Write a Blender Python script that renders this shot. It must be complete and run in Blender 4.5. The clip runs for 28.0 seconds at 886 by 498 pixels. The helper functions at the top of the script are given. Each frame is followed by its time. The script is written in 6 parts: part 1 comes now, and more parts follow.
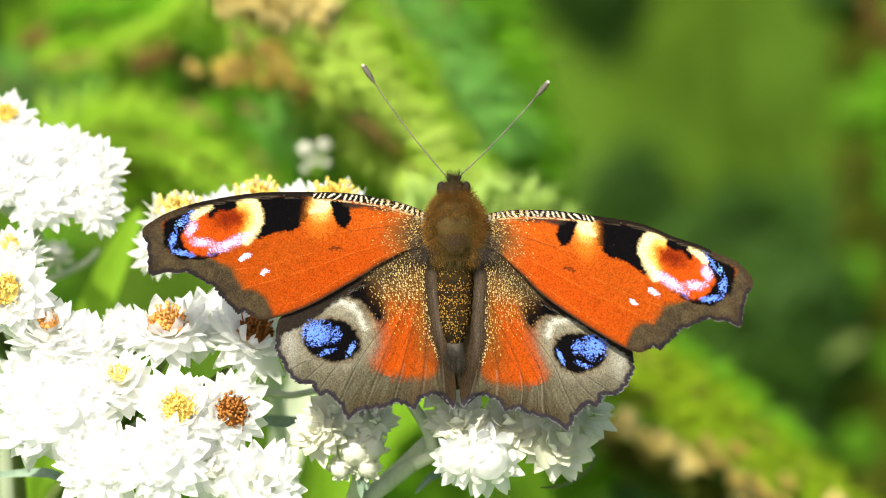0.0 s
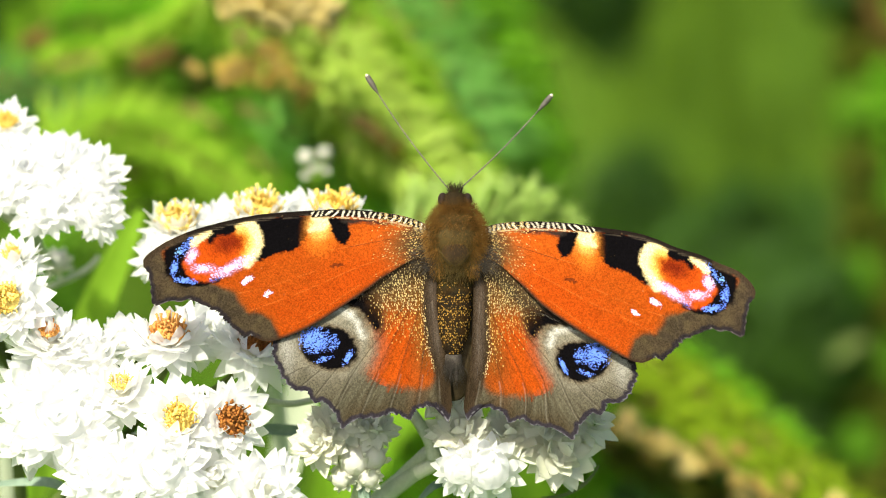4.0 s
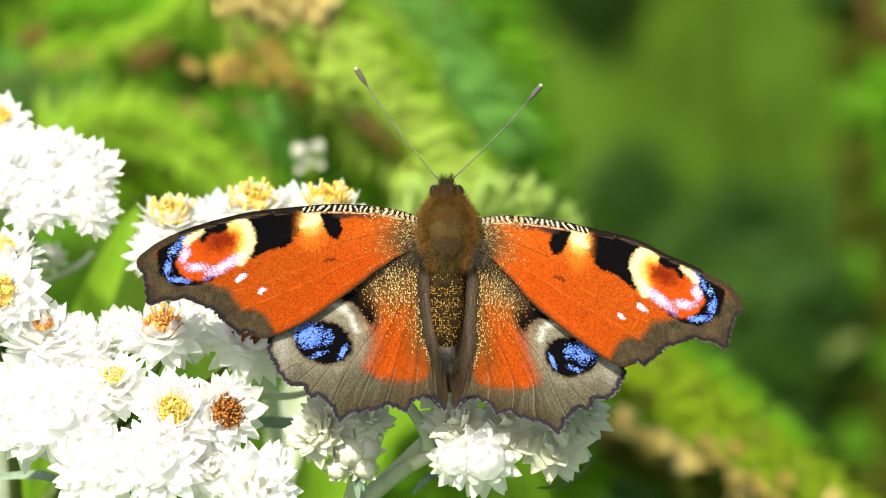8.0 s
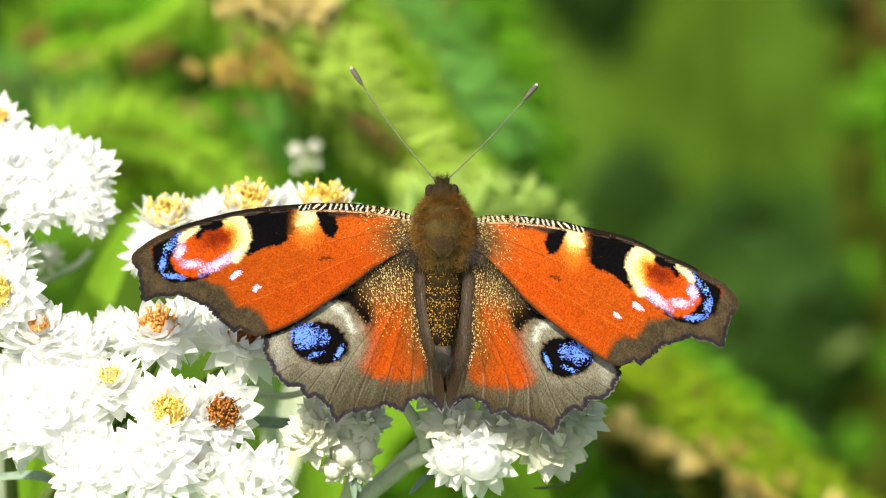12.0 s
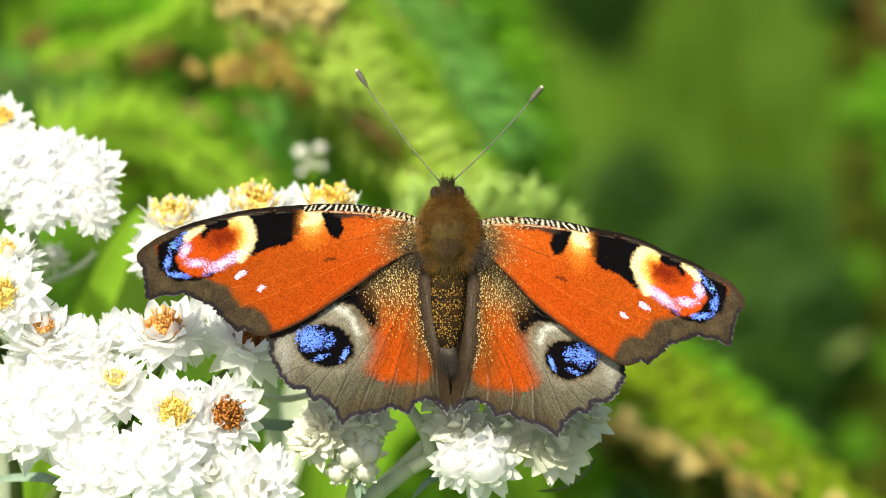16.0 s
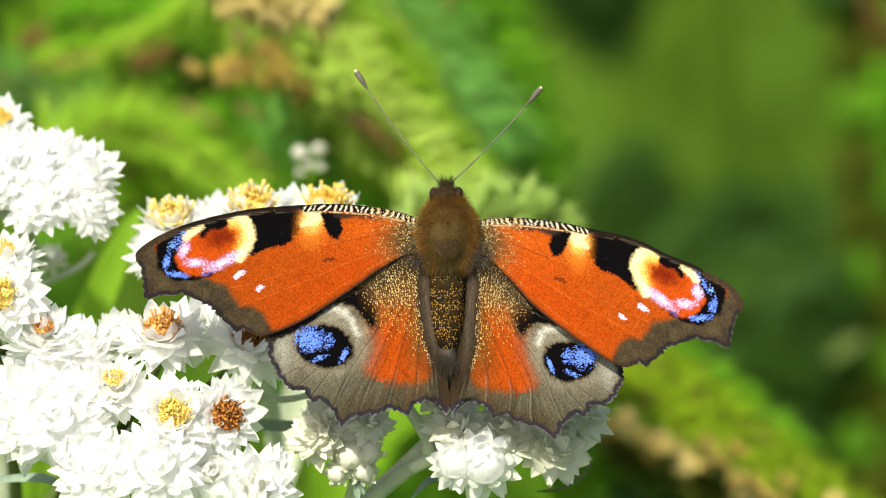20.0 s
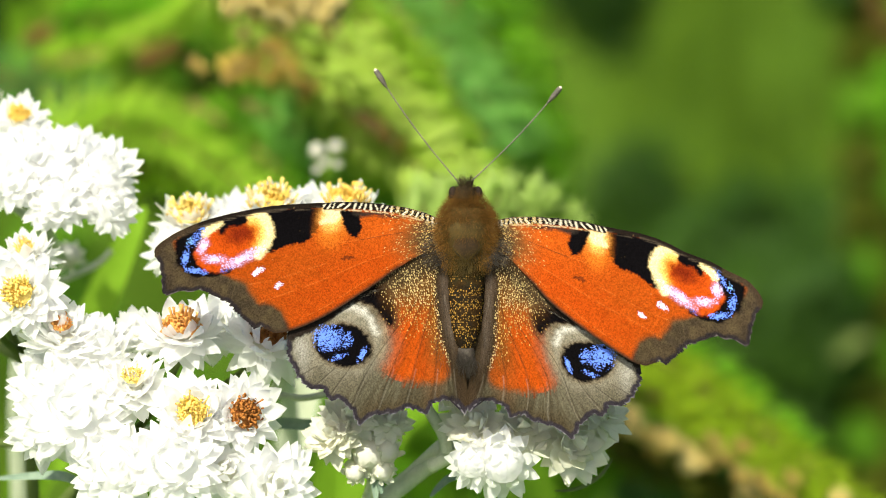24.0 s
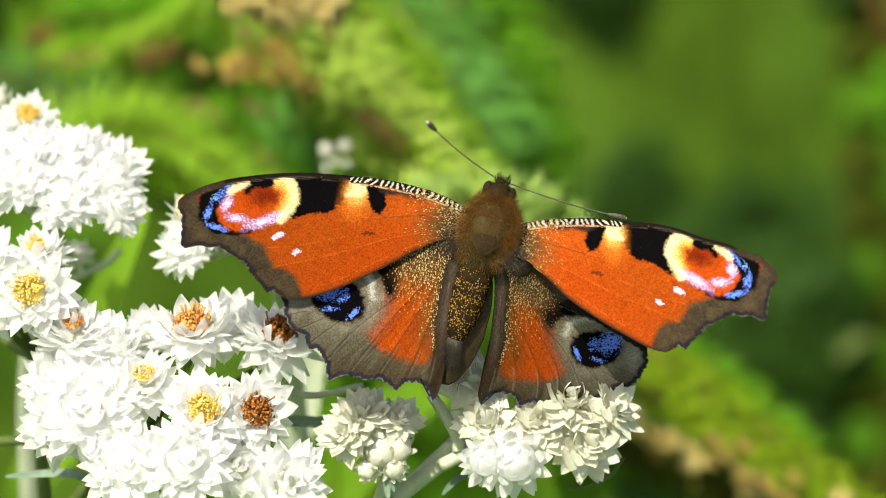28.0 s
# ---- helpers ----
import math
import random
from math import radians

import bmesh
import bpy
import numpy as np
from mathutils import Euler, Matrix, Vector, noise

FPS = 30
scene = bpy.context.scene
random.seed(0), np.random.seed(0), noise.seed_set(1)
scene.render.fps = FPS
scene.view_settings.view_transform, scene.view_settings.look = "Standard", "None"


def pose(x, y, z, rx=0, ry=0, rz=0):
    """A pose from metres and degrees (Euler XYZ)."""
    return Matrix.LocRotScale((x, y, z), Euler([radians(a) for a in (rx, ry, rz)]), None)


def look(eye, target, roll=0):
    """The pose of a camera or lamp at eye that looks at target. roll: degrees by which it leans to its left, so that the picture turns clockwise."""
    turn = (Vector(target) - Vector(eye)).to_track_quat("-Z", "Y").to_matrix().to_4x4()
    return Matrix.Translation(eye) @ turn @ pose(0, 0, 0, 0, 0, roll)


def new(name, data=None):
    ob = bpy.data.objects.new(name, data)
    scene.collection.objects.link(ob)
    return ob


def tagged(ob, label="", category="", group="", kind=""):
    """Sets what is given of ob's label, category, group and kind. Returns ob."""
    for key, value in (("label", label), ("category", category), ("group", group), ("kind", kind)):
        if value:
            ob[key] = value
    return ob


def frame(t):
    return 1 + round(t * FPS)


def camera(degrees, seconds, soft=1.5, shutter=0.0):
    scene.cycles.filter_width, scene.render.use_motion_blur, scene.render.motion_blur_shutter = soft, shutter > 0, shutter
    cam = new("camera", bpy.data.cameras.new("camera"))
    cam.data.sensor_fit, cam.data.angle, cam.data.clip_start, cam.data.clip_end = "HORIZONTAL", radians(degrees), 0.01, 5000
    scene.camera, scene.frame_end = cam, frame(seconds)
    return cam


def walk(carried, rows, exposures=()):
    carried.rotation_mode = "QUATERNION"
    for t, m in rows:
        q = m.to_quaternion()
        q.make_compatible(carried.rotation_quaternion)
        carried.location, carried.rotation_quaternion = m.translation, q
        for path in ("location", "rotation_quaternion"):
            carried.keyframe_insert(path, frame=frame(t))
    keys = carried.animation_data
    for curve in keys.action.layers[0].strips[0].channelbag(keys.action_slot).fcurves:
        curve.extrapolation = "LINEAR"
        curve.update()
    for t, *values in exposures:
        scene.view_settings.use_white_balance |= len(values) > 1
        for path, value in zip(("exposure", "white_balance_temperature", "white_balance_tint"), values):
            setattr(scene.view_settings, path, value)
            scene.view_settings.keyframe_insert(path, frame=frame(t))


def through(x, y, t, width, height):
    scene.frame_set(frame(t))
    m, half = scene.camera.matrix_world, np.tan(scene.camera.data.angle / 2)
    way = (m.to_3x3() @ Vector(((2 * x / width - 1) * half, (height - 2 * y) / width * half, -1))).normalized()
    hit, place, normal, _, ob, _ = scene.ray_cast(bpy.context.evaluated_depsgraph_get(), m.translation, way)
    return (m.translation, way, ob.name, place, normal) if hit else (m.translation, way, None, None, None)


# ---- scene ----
cam = camera(7.8, 28.0, soft=0.75)

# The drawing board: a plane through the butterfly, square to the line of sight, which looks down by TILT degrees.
TILT = 35.0
CENTRE = Vector((0.0, 0.0, 0.72))
REACH = 0.6
UNIT = 0.0000522
BOARD = Matrix.Translation(CENTRE) @ pose(0, 0, 0, 90 - TILT, 0, 0)


def board(x, y, n=0.0):
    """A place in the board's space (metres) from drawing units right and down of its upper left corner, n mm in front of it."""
    k = UNIT * (1 - n * 0.001 / REACH)
    return Vector(((x - 784) * k, (441 - y) * k, n * 0.001))


# ---- camera: hand-held on a long lens, with a slight tremble ----
EYE = BOARD @ Matrix.Translation((0, 0, REACH))
PAN = [
    (0, 0.0015, -0.0075), (0.5, 0.0024, -0.0075), (1, 0.0044, -0.0046), (1.5, 0.0102, -0.0008), (2, 0.0169, 0.0049),
    (2.5, 0.0178, 0.0182), (3, 0.0169, 0.0241), (3.5, 0.0118, 0.0108), (5.5, 0.0024, -0.0074), (6, -0.0037, -0.0189),
    (6.5, -0.0075, -0.0236), (7, -0.0103, -0.0236), (7.5, -0.0112, -0.0236), (8, -0.0103, -0.0245), (8.5, -0.0084, -0.0236),
    (9, -0.0075, -0.0227), (9.5, -0.0084, -0.0236), (10, -0.0103, -0.0255), (10.5, -0.0103, -0.0255), (11, -0.0084, -0.0236),
    (11.5, -0.0056, -0.0208), (12, -0.0009, -0.0161), (12.5, 0.0019, -0.0094), (14.5, 0.0009, -0.0047), (15, 0, -0.0056),
    (15.5, 0.0009, -0.0056), (16, 0.0028, -0.0019), (16.5, 0.0028, 0), (17, 0, 0), (17.5, -0.0057, -0.0037),
    (18, -0.0152, -0.0141), (18.5, -0.0228, -0.0245), (19, -0.0227, -0.0292), (19.5, -0.0132, -0.0245), (20, 0.0001, -0.0131),
    (20.5, 0.0047, -0.0056), (21, 0.0037, 0.0001), (21.5, -0.002, 0.0117), (23.5, -0.0153, 0.0261), (24, -0.0248, 0.0337),
    (24.5, -0.0262, 0.0372), (25, -0.0253, 0.0423), (25.1, -0.0249, 0.0448), (25.2, -0.0249, 0.0448), (25.3, -0.0249, 0.0448),
    (25.5, -0.0249, 0.0448), (26, -0.0249, 0.0448), (26.5, -0.0249, 0.0448), (27, -0.0249, 0.0448), (27.5, -0.0249, 0.0448),
    (28, -0.0249, 0.0448),
]
walk(cam, [(t, EYE @ pose(0, 0, 0, rx, ry, 0)) for t, rx, ry in PAN],
     exposures=[(0, 0.63, 6850, 4), (6, 0.58, 6850, 4), (12, 0.55, 6850, 4), (16, 0.47, 6850, 4), (20, 0.40, 6850, 4), (24, 0.46, 6850, 4), (25, 0.46, 6850, 4), (26, 0.22, 6850, 4), (27, 0.23, 6850, 4), (28, 0.29, 6850, 4)])
cam.data.dof.use_dof = True
cam.data.dof.focus_distance = REACH - 0.002
cam.data.dof.aperture_fstop = 24.0

# ---- light: a high summer sun and a clear sky ----
SUN = (BOARD.to_3x3() @ Vector((-0.28, 0.54, 0.79))).normalized()
sun_lamp = new("sun", bpy.data.lights.new("sun", "SUN"))
sun_lamp.data.energy, sun_lamp.data.angle, sun_lamp.data.color = 4.4, radians(0.5), (1.0, 0.96, 0.88)
sun_lamp.matrix_world = look(SUN * 20, (0, 0, 0))
world = bpy.data.worlds.new("sky")
scene.world = world
world.use_nodes = True
wt = world.node_tree
sky = wt.nodes.new("ShaderNodeTexSky")
sky.sky_type, sky.sun_disc = "NISHITA", False
sky.air_density, sky.dust_density, sky.ozone_density = 0.7, 4.0, 0.6
sky.sun_elevation, sky.sun_rotation = math.asin(SUN.z), math.atan2(SUN.x, SUN.y)
wt.links.new(sky.outputs[0], wt.nodes["Background"].inputs[0])
wt.nodes["Background"].inputs[1].default_value = 0.125


# ---- materials ----
def material(name, rough=0.6, **sockets):
    m = bpy.data.materials.new(name)
    m.use_nodes = True
    b = m.node_tree.nodes["Principled BSDF"]
    b.inputs["Roughness"].default_value = rough
    for k, v in sockets.items():
        b.inputs[k.replace("_", " ")].default_value = v
    return m, m.node_tree, b


def math_node(nt, op, a, b=None, clamp=False):
    n = nt.nodes.new("ShaderNodeMath")
    n.operation, n.use_clamp = op, clamp
    for i, v in enumerate((a, b)):
        if v is None:
            continue
        if isinstance(v, (int, float)):
            n.inputs[i].default_value = v
        else:
            nt.links.new(v, n.inputs[i])
    return n.outputs[0]


def mix_node(nt, fac, a, b, blend="MIX"):
    n = nt.nodes.new("ShaderNodeMix")
    n.data_type, n.blend_type = "RGBA", blend
    for i, v in ((0, fac), (6, a), (7, b)):
        if isinstance(v, (int, float)):
            n.inputs[i].default_value = v
        elif isinstance(v, tuple):
            n.inputs[i].default_value = (*v, 1)
        else:
            nt.links.new(v, n.inputs[i])
    return n.outputs[2]


def noise_node(nt, scale, detail=3.0, rough=0.6):
    tc = nt.nodes.new("ShaderNodeTexCoord")
    n = nt.nodes.new("ShaderNodeTexNoise")
    n.inputs["Scale"].default_value, n.inputs["Detail"].default_value = scale, detail
    n.inputs["Roughness"].default_value = rough
    nt.links.new(tc.outputs["Object"], n.inputs["Vector"])
    return n.outputs["Fac"]


def bump_node(nt, bsdf, height, strength, distance):
    n = nt.nodes.new("ShaderNodeBump")
    n.inputs["Strength"].default_value, n.inputs["Distance"].default_value = strength, distance
    nt.links.new(height, n.inputs["Height"])
    nt.links.new(n.outputs[0], bsdf.inputs["Normal"])


def organic(name, dark, light, scale, rough=0.6, through=0.0, bump=0.3, fine=6.0, vary=0.25, gloss=0.15, **sockets):
    """A living surface: two colours mixed by noise at two scales, a little change from piece to piece, light passing through thin parts."""
    m, nt, b = material(name, rough, **sockets)
    b.inputs["Specular IOR Level"].default_value = gloss
    coarse, grain = noise_node(nt, scale), noise_node(nt, scale * fine, 2.0)
    info = nt.nodes.new("ShaderNodeObjectInfo")
    geo = nt.nodes.new("ShaderNodeNewGeometry")
    f = math_node(nt, "ADD", math_node(nt, "MULTIPLY", coarse, 0.7), math_node(nt, "MULTIPLY", grain, 0.4))
    f = math_node(nt, "ADD", f, math_node(nt, "MULTIPLY", math_node(nt, "ADD", info.outputs["Random"], geo.outputs["Random Per Island"]), vary))
    f = math_node(nt, "MULTIPLY", math_node(nt, "SUBTRACT", f, 0.3 + vary), 2.0, True)
    f = math_node(nt, "ADD", f, 0.0, True)
    col = mix_node(nt, f, dark, light)
    nt.links.new(col, b.inputs["Base Color"])
    bump_node(nt, b, grain, bump, 0.0002)
    if through > 0:
        tr = nt.nodes.new("ShaderNodeBsdfTranslucent")
        nt.links.new(col, tr.inputs[0])
        sh = nt.nodes.new("ShaderNodeMixShader")
        sh.inputs[0].default_value = through
        nt.links.new(b.outputs[0], sh.inputs[1])
        nt.links.new(tr.outputs[0], sh.inputs[2])
        nt.links.new(sh.outputs[0], nt.nodes["Material Output"].inputs["Surface"])
    return m


BRACT = organic("bract_white", (0.93, 0.93, 0.91), (0.97, 0.97, 0.955), 700, 0.5, 0.62, 0.1, vary=0.12, gloss=0.3)
BUD = organic("bud_cream", (0.70, 0.70, 0.56), (0.88, 0.87, 0.75), 700, 0.5, 0.35, 0.15, gloss=0.3)
FLORET_YELLOW = organic("floret_yellow", (0.90, 0.60, 0.09), (0.96, 0.80, 0.28), 900, 0.6, 0.2, 0.2)
FLORET_RUST = organic("floret_rust", (0.50, 0.20, 0.04), (0.85, 0.46, 0.14), 900, 0.7, 0.1, 0.2)
FLORET_BROWN = organic("floret_brown", (0.22, 0.08, 0.015), (0.55, 0.22, 0.05), 900, 0.7, 0.05, 0.2)
STEM = organic("stem_felt", (0.41, 0.47, 0.30), (0.61, 0.65, 0.47), 900, 0.9, 0.0, 0.5)
LEAF_GREY = organic("leaf_grey", (0.10, 0.17, 0.12), (0.26, 0.34, 0.25), 300, 0.8, 0.1, 0.3)
LEAF = organic("leaf_green", (0.14, 0.30, 0.012), (0.28, 0.48, 0.04), 120, 0.5, 0.35, 0.3)
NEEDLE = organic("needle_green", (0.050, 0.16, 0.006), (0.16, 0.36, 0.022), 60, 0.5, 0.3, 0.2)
NEEDLE_PALE = organic("needle_pale", (0.10, 0.34, 0.008), (0.25, 0.54, 0.03), 60, 0.5, 0.35, 0.2)
NEEDLE_LIME = organic("needle_lime", (0.25, 0.50, 0.015), (0.46, 0.72, 0.07), 60, 0.5, 0.35, 0.2)
BARK_GOLD = organic("bark_gold", (0.09, 0.065, 0.008), (0.20, 0.14, 0.02), 200, 0.9, 0.0, 0.8)
NEEDLE_GOLD = organic("needle_gold", (0.82, 0.68, 0.22), (0.94, 0.84, 0.45), 60, 0.5, 0.45, 0.2)
NEEDLE_OLIVE = organic("needle_olive", (0.055, 0.080, 0.005), (0.12, 0.14, 0.012), 60, 0.5, 0.3, 0.2)
BUD_GOLD = organic("bud_gold", (0.72, 0.56, 0.15), (0.88, 0.74, 0.30), 60, 0.6, 0.2, 0.2)
NEEDLE_COOL = organic("needle_cool", (0.07, 0.24, 0.04), (0.18, 0.42, 0.11), 60, 0.5, 0.3, 0.2)
NEEDLE_MINT = organic("needle_mint", (0.18, 0.48, 0.05), (0.34, 0.70, 0.17), 60, 0.5, 0.4, 0.2)
NEEDLE_FAN = organic("needle_fan", (0.36, 0.54, 0.10), (0.56, 0.74, 0.25), 60, 0.5, 0.4, 0.2)
NEEDLE_STRAW = organic("needle_straw", (0.46, 0.66, 0.06), (0.66, 0.84, 0.20), 60, 0.5, 0.35, 0.2)
BUD_BROWN = organic("bud_brown", (0.12, 0.075, 0.015), (0.26, 0.17, 0.04), 60, 0.6, 0.2, 0.2)
BUD_AMBER = organic("bud_amber", (0.42, 0.30, 0.05), (0.66, 0.49, 0.15), 60, 0.6, 0.2, 0.2)
NEEDLE_LEAF = organic("needle_leaf", (0.20, 0.36, 0.008), (0.36, 0.52, 0.025), 60, 0.5, 0.3, 0.2)
LEAF_SAGE = organic("leaf_sage", (0.09, 0.13, 0.03), (0.15, 0.20, 0.055), 300, 0.8, 0.1, 0.3)
# green lowered to hold shade: for the meadow's dark zones and the inner spruce
NEEDLE_SHADED = organic("needle_shaded", (0.014, 0.045, 0.004), (0.045, 0.11, 0.010), 60, 0.5, 0.15, 0.2)
BARK = organic("bark_brown", (0.10, 0.07, 0.02), (0.28, 0.19, 0.07), 200, 0.9, 0.0, 0.8)
GRASS = organic("grass_blade", (0.056, 0.125, 0.007), (0.125, 0.205, 0.014), 30, 0.6, 0.3, 0.2)
GROUND = organic("meadow", (0.032, 0.085, 0.006), (0.088, 0.158, 0.011), 3.0, 0.95, 0.0, 0.6, 12.0)
FUR_RUST = organic("fur_rust", (0.085, 0.040, 0.007), (0.26, 0.125, 0.024), 900, 0.7, 0.1, 0.2)
FUR_GOLD = organic("fur_gold", (0.19, 0.085, 0.012), (0.42, 0.22, 0.05), 900, 0.7, 0.15, 0.2)
FUR_OLIVE = organic("fur_olive", (0.036, 0.025, 0.007), (0.15, 0.10, 0.028), 900, 0.7, 0.1, 0.3)
PLATE = organic("back_plate", (0.026, 0.014, 0.004), (0.090, 0.046, 0.013), 2500, 0.5, 0.0, 0.6, gloss=0.2)
FUR_DARK = organic("fur_dark", (0.014, 0.010, 0.005), (0.070, 0.048, 0.020), 900, 0.7, 0.1, 0.2)
FUR_GREY = organic("fur_grey", (0.030, 0.025, 0.020), (0.12, 0.10, 0.08), 900, 0.7, 0.1, 0.2)
CHITIN = organic("chitin_dark", (0.015, 0.012, 0.010), (0.17, 0.15, 0.12), 3500, 0.4, 0.0, 0.4, gloss=0.4)
CHITIN_GREY = organic("chitin_grey", (0.14, 0.12, 0.09), (0.34, 0.31, 0.25), 3500, 0.5, 0.0, 0.3)
CHITIN_PALE = organic("chitin_pale", (0.55, 0.46, 0.32), (0.80, 0.72, 0.58), 2500, 0.5, 0.0, 0.3)
FLY_TAN = organic("fly_tan", (0.30, 0.19, 0.06), (0.62, 0.45, 0.20), 900, 0.5, 0.1, 0.2)
FLY_WING = organic("fly_wing", (0.26, 0.19, 0.09), (0.42, 0.32, 0.17), 900, 0.3, 0.5, 0.1, gloss=0.4)
EYE_BROWN = organic("eye_brown", (0.012, 0.008, 0.006), (0.045, 0.028, 0.018), 4000, 0.4, 0.0, 0.4, gloss=0.1)


def scaly(name):
    """Wing and body scales: ground pigment, fine scattered scales and coarser gold dashes from the mesh's colour layers."""
    m, nt, b = material(name, 0.55)
    b.inputs["Specular IOR Level"].default_value = 0.0
    tc = nt.nodes.new("ShaderNodeTexCoord")
    cells = nt.nodes.new("ShaderNodeTexVoronoi")
    cells.inputs["Scale"].default_value = 10500
    nt.links.new(tc.outputs["Object"], cells.inputs["Vector"])
    sep = nt.nodes.new("ShaderNodeSeparateColor")
    nt.links.new(cells.outputs["Color"], sep.inputs[0])
    layers = {}
    for key in ("pigment", "scatter", "dash"):
        n = nt.nodes.new("ShaderNodeVertexColor")
        n.layer_name = key
        layers[key] = n.outputs[0]
    for key in ("cover", "dust", "grain"):
        n = nt.nodes.new("ShaderNodeAttribute")
        n.attribute_name = key
        layers[key] = n.outputs["Vector" if key == "grain" else "Fac"]
    rnd = math_node(nt, "ADD", math_node(nt, "MULTIPLY", sep.outputs[0], 0.8), 0.1)
    fac = math_node(nt, "MULTIPLY", math_node(nt, "SUBTRACT", layers["cover"], rnd), 12.0, True)
    shade = math_node(nt, "ADD", math_node(nt, "MULTIPLY", sep.outputs[1], 0.64), 0.68)
    patch = math_node(nt, "ADD", math_node(nt, "MULTIPLY", noise_node(nt, 700), 0.26), 0.87)
    both = math_node(nt, "MULTIPLY", shade, patch)
    comb = nt.nodes.new("ShaderNodeCombineColor")
    for i in range(3):
        nt.links.new(both, comb.inputs[i])
    base = mix_node(nt, 1.0, layers["pigment"], comb.outputs[0], "MULTIPLY")
    base = mix_node(nt, fac, base, layers["scatter"])
    # long gold scales, one to a cell of the grain
    long_cells = nt.nodes.new("ShaderNodeTexVoronoi")
    long_cells.voronoi_dimensions = "2D"
    long_cells.inputs["Scale"].default_value = 1.0
    nt.links.new(layers["grain"], long_cells.inputs["Vector"])
    sep2 = nt.nodes.new("ShaderNodeSeparateColor")
    nt.links.new(long_cells.outputs["Color"], sep2.inputs[0])
    there = math_node(nt, "MULTIPLY", math_node(nt, "SUBTRACT", layers["dust"], sep2.outputs[0]), 20.0, True)
    size = math_node(nt, "ADD", math_node(nt, "MULTIPLY", sep2.outputs[1], 0.24), 0.28)
    dash = math_node(nt, "MULTIPLY", math_node(nt, "SUBTRACT", size, long_cells.outputs["Distance"]), 9.0, True)
    tone = math_node(nt, "ADD", math_node(nt, "MULTIPLY", sep2.outputs[2], 0.65), 0.30)
    comb2 = nt.nodes.new("ShaderNodeCombineColor")
    for i in range(3):
        nt.links.new(tone, comb2.inputs[i])
    gold = mix_node(nt, 1.0, layers["dash"], comb2.outputs[0], "MULTIPLY")
    nt.links.new(mix_node(nt, math_node(nt, "MULTIPLY", there, dash), base, gold), b.inputs["Base Color"])
    bump_node(nt, b, sep.outputs[2], 0.25, 0.00004)
    return m


SCALES = scaly("wing_scales")


# ---- building helpers ----
def part(name, bm, mat, parent, label=""):
    """Links a bmesh, or a ready mesh, as one mesh object under a thing or a part."""
    if isinstance(bm, bpy.types.Mesh):
        me = bm
    else:
        me = bpy.data.meshes.new(name)
        bm.to_mesh(me)
        bm.free()
        me.materials.append(mat)
    ob = new(name, me)
    ob.parent = parent
    return tagged(ob, label)


def smooth(me):
    me.polygons.foreach_set("use_smooth", np.ones(len(me.polygons), dtype=bool))
    return me


def mesh_of(name, verts, faces, mat):
    me = bpy.data.meshes.new(name)
    me.from_pydata([tuple(v) for v in verts], [], [tuple(f) for f in faces])
    me.materials.append(mat)
    return smooth(me)


def spline(points, n, closed=False):
    """n places along a smooth curve through the points."""
    p = np.array(points, float)
    k = len(p)
    t = np.linspace(0, k if closed else k - 1, n, endpoint=not closed)
    i = np.minimum(np.floor(t).astype(int), k - 1 if closed else k - 2)
    f = (t - i)[:, None]
    pick = (lambda j: p[j % k]) if closed else (lambda j: p[np.clip(j, 0, k - 1)])
    a, b, c, d = pick(i - 1), pick(i), pick(i + 1), pick(i + 2)
    return 0.5 * (2 * b + (c - a) * f + (2 * a - 5 * b + 4 * c - d) * f ** 2 + (3 * b - a - 3 * c + d) * f ** 3)


def tube(path, radii, sides=8):
    """Verts and faces of a closed tapering tube along a path."""
    path = [Vector(p) for p in path]
    verts, faces = [], []
    side = None
    for i, p in enumerate(path):
        d = (path[min(i + 1, len(path) - 1)] - path[max(i - 1, 0)]).normalized()
        if side is None:
            side = d.orthogonal().normalized()
        side = (side - d * side.dot(d)).normalized()
        other = d.cross(side)
        for k in range(sides):
            a = 2 * math.pi * k / sides
            verts.append(p + (side * math.cos(a) + other * math.sin(a)) * radii[i])
    for i in range(len(path) - 1):
        for k in range(sides):
            a, b = i * sides + k, i * sides + (k + 1) % sides
            faces.append((a, b, b + sides, a + sides))
    faces.append(tuple(range(sides))[::-1])
    faces.append(tuple(range((len(path) - 1) * sides, len(path) * sides)))
    return verts, faces


def tube_part(name, path, radii, mat, parent, label="", sides=8):
    return part(name, mesh_of(name, *tube(path, radii, sides), mat), mat, parent, label)


def thing(name, m, label, category, group="", kind=""):
    ob = new(name)
    ob.matrix_world = m
    return tagged(ob, label, category, group, kind)


# ---- the ground ----
def ground_sheet():
    n = 48
    edge = [0.4 * 1.22 ** i for i in range(n // 2 + 4)]
    ticks = sorted([-e for e in edge] + [0.0] + edge)
    verts, faces = [], []
    for j, y in enumerate(ticks):
        for i, x in enumerate(ticks):
            verts.append((x, y + 1.0, 0.02 * noise.noise((x * 1.3, y * 1.3, 0)) - 0.02))
    k = len(ticks)
    for j in range(k - 1):
        for i in range(k - 1):
            faces.append((j * k + i, j * k + i + 1, (j + 1) * k + i + 1, (j + 1) * k + i))
    ob = new("ground", mesh_of("ground", verts, faces, GROUND))
    return tagged(ob, "green meadow ground under short grass and moss", "ground", kind="structure")


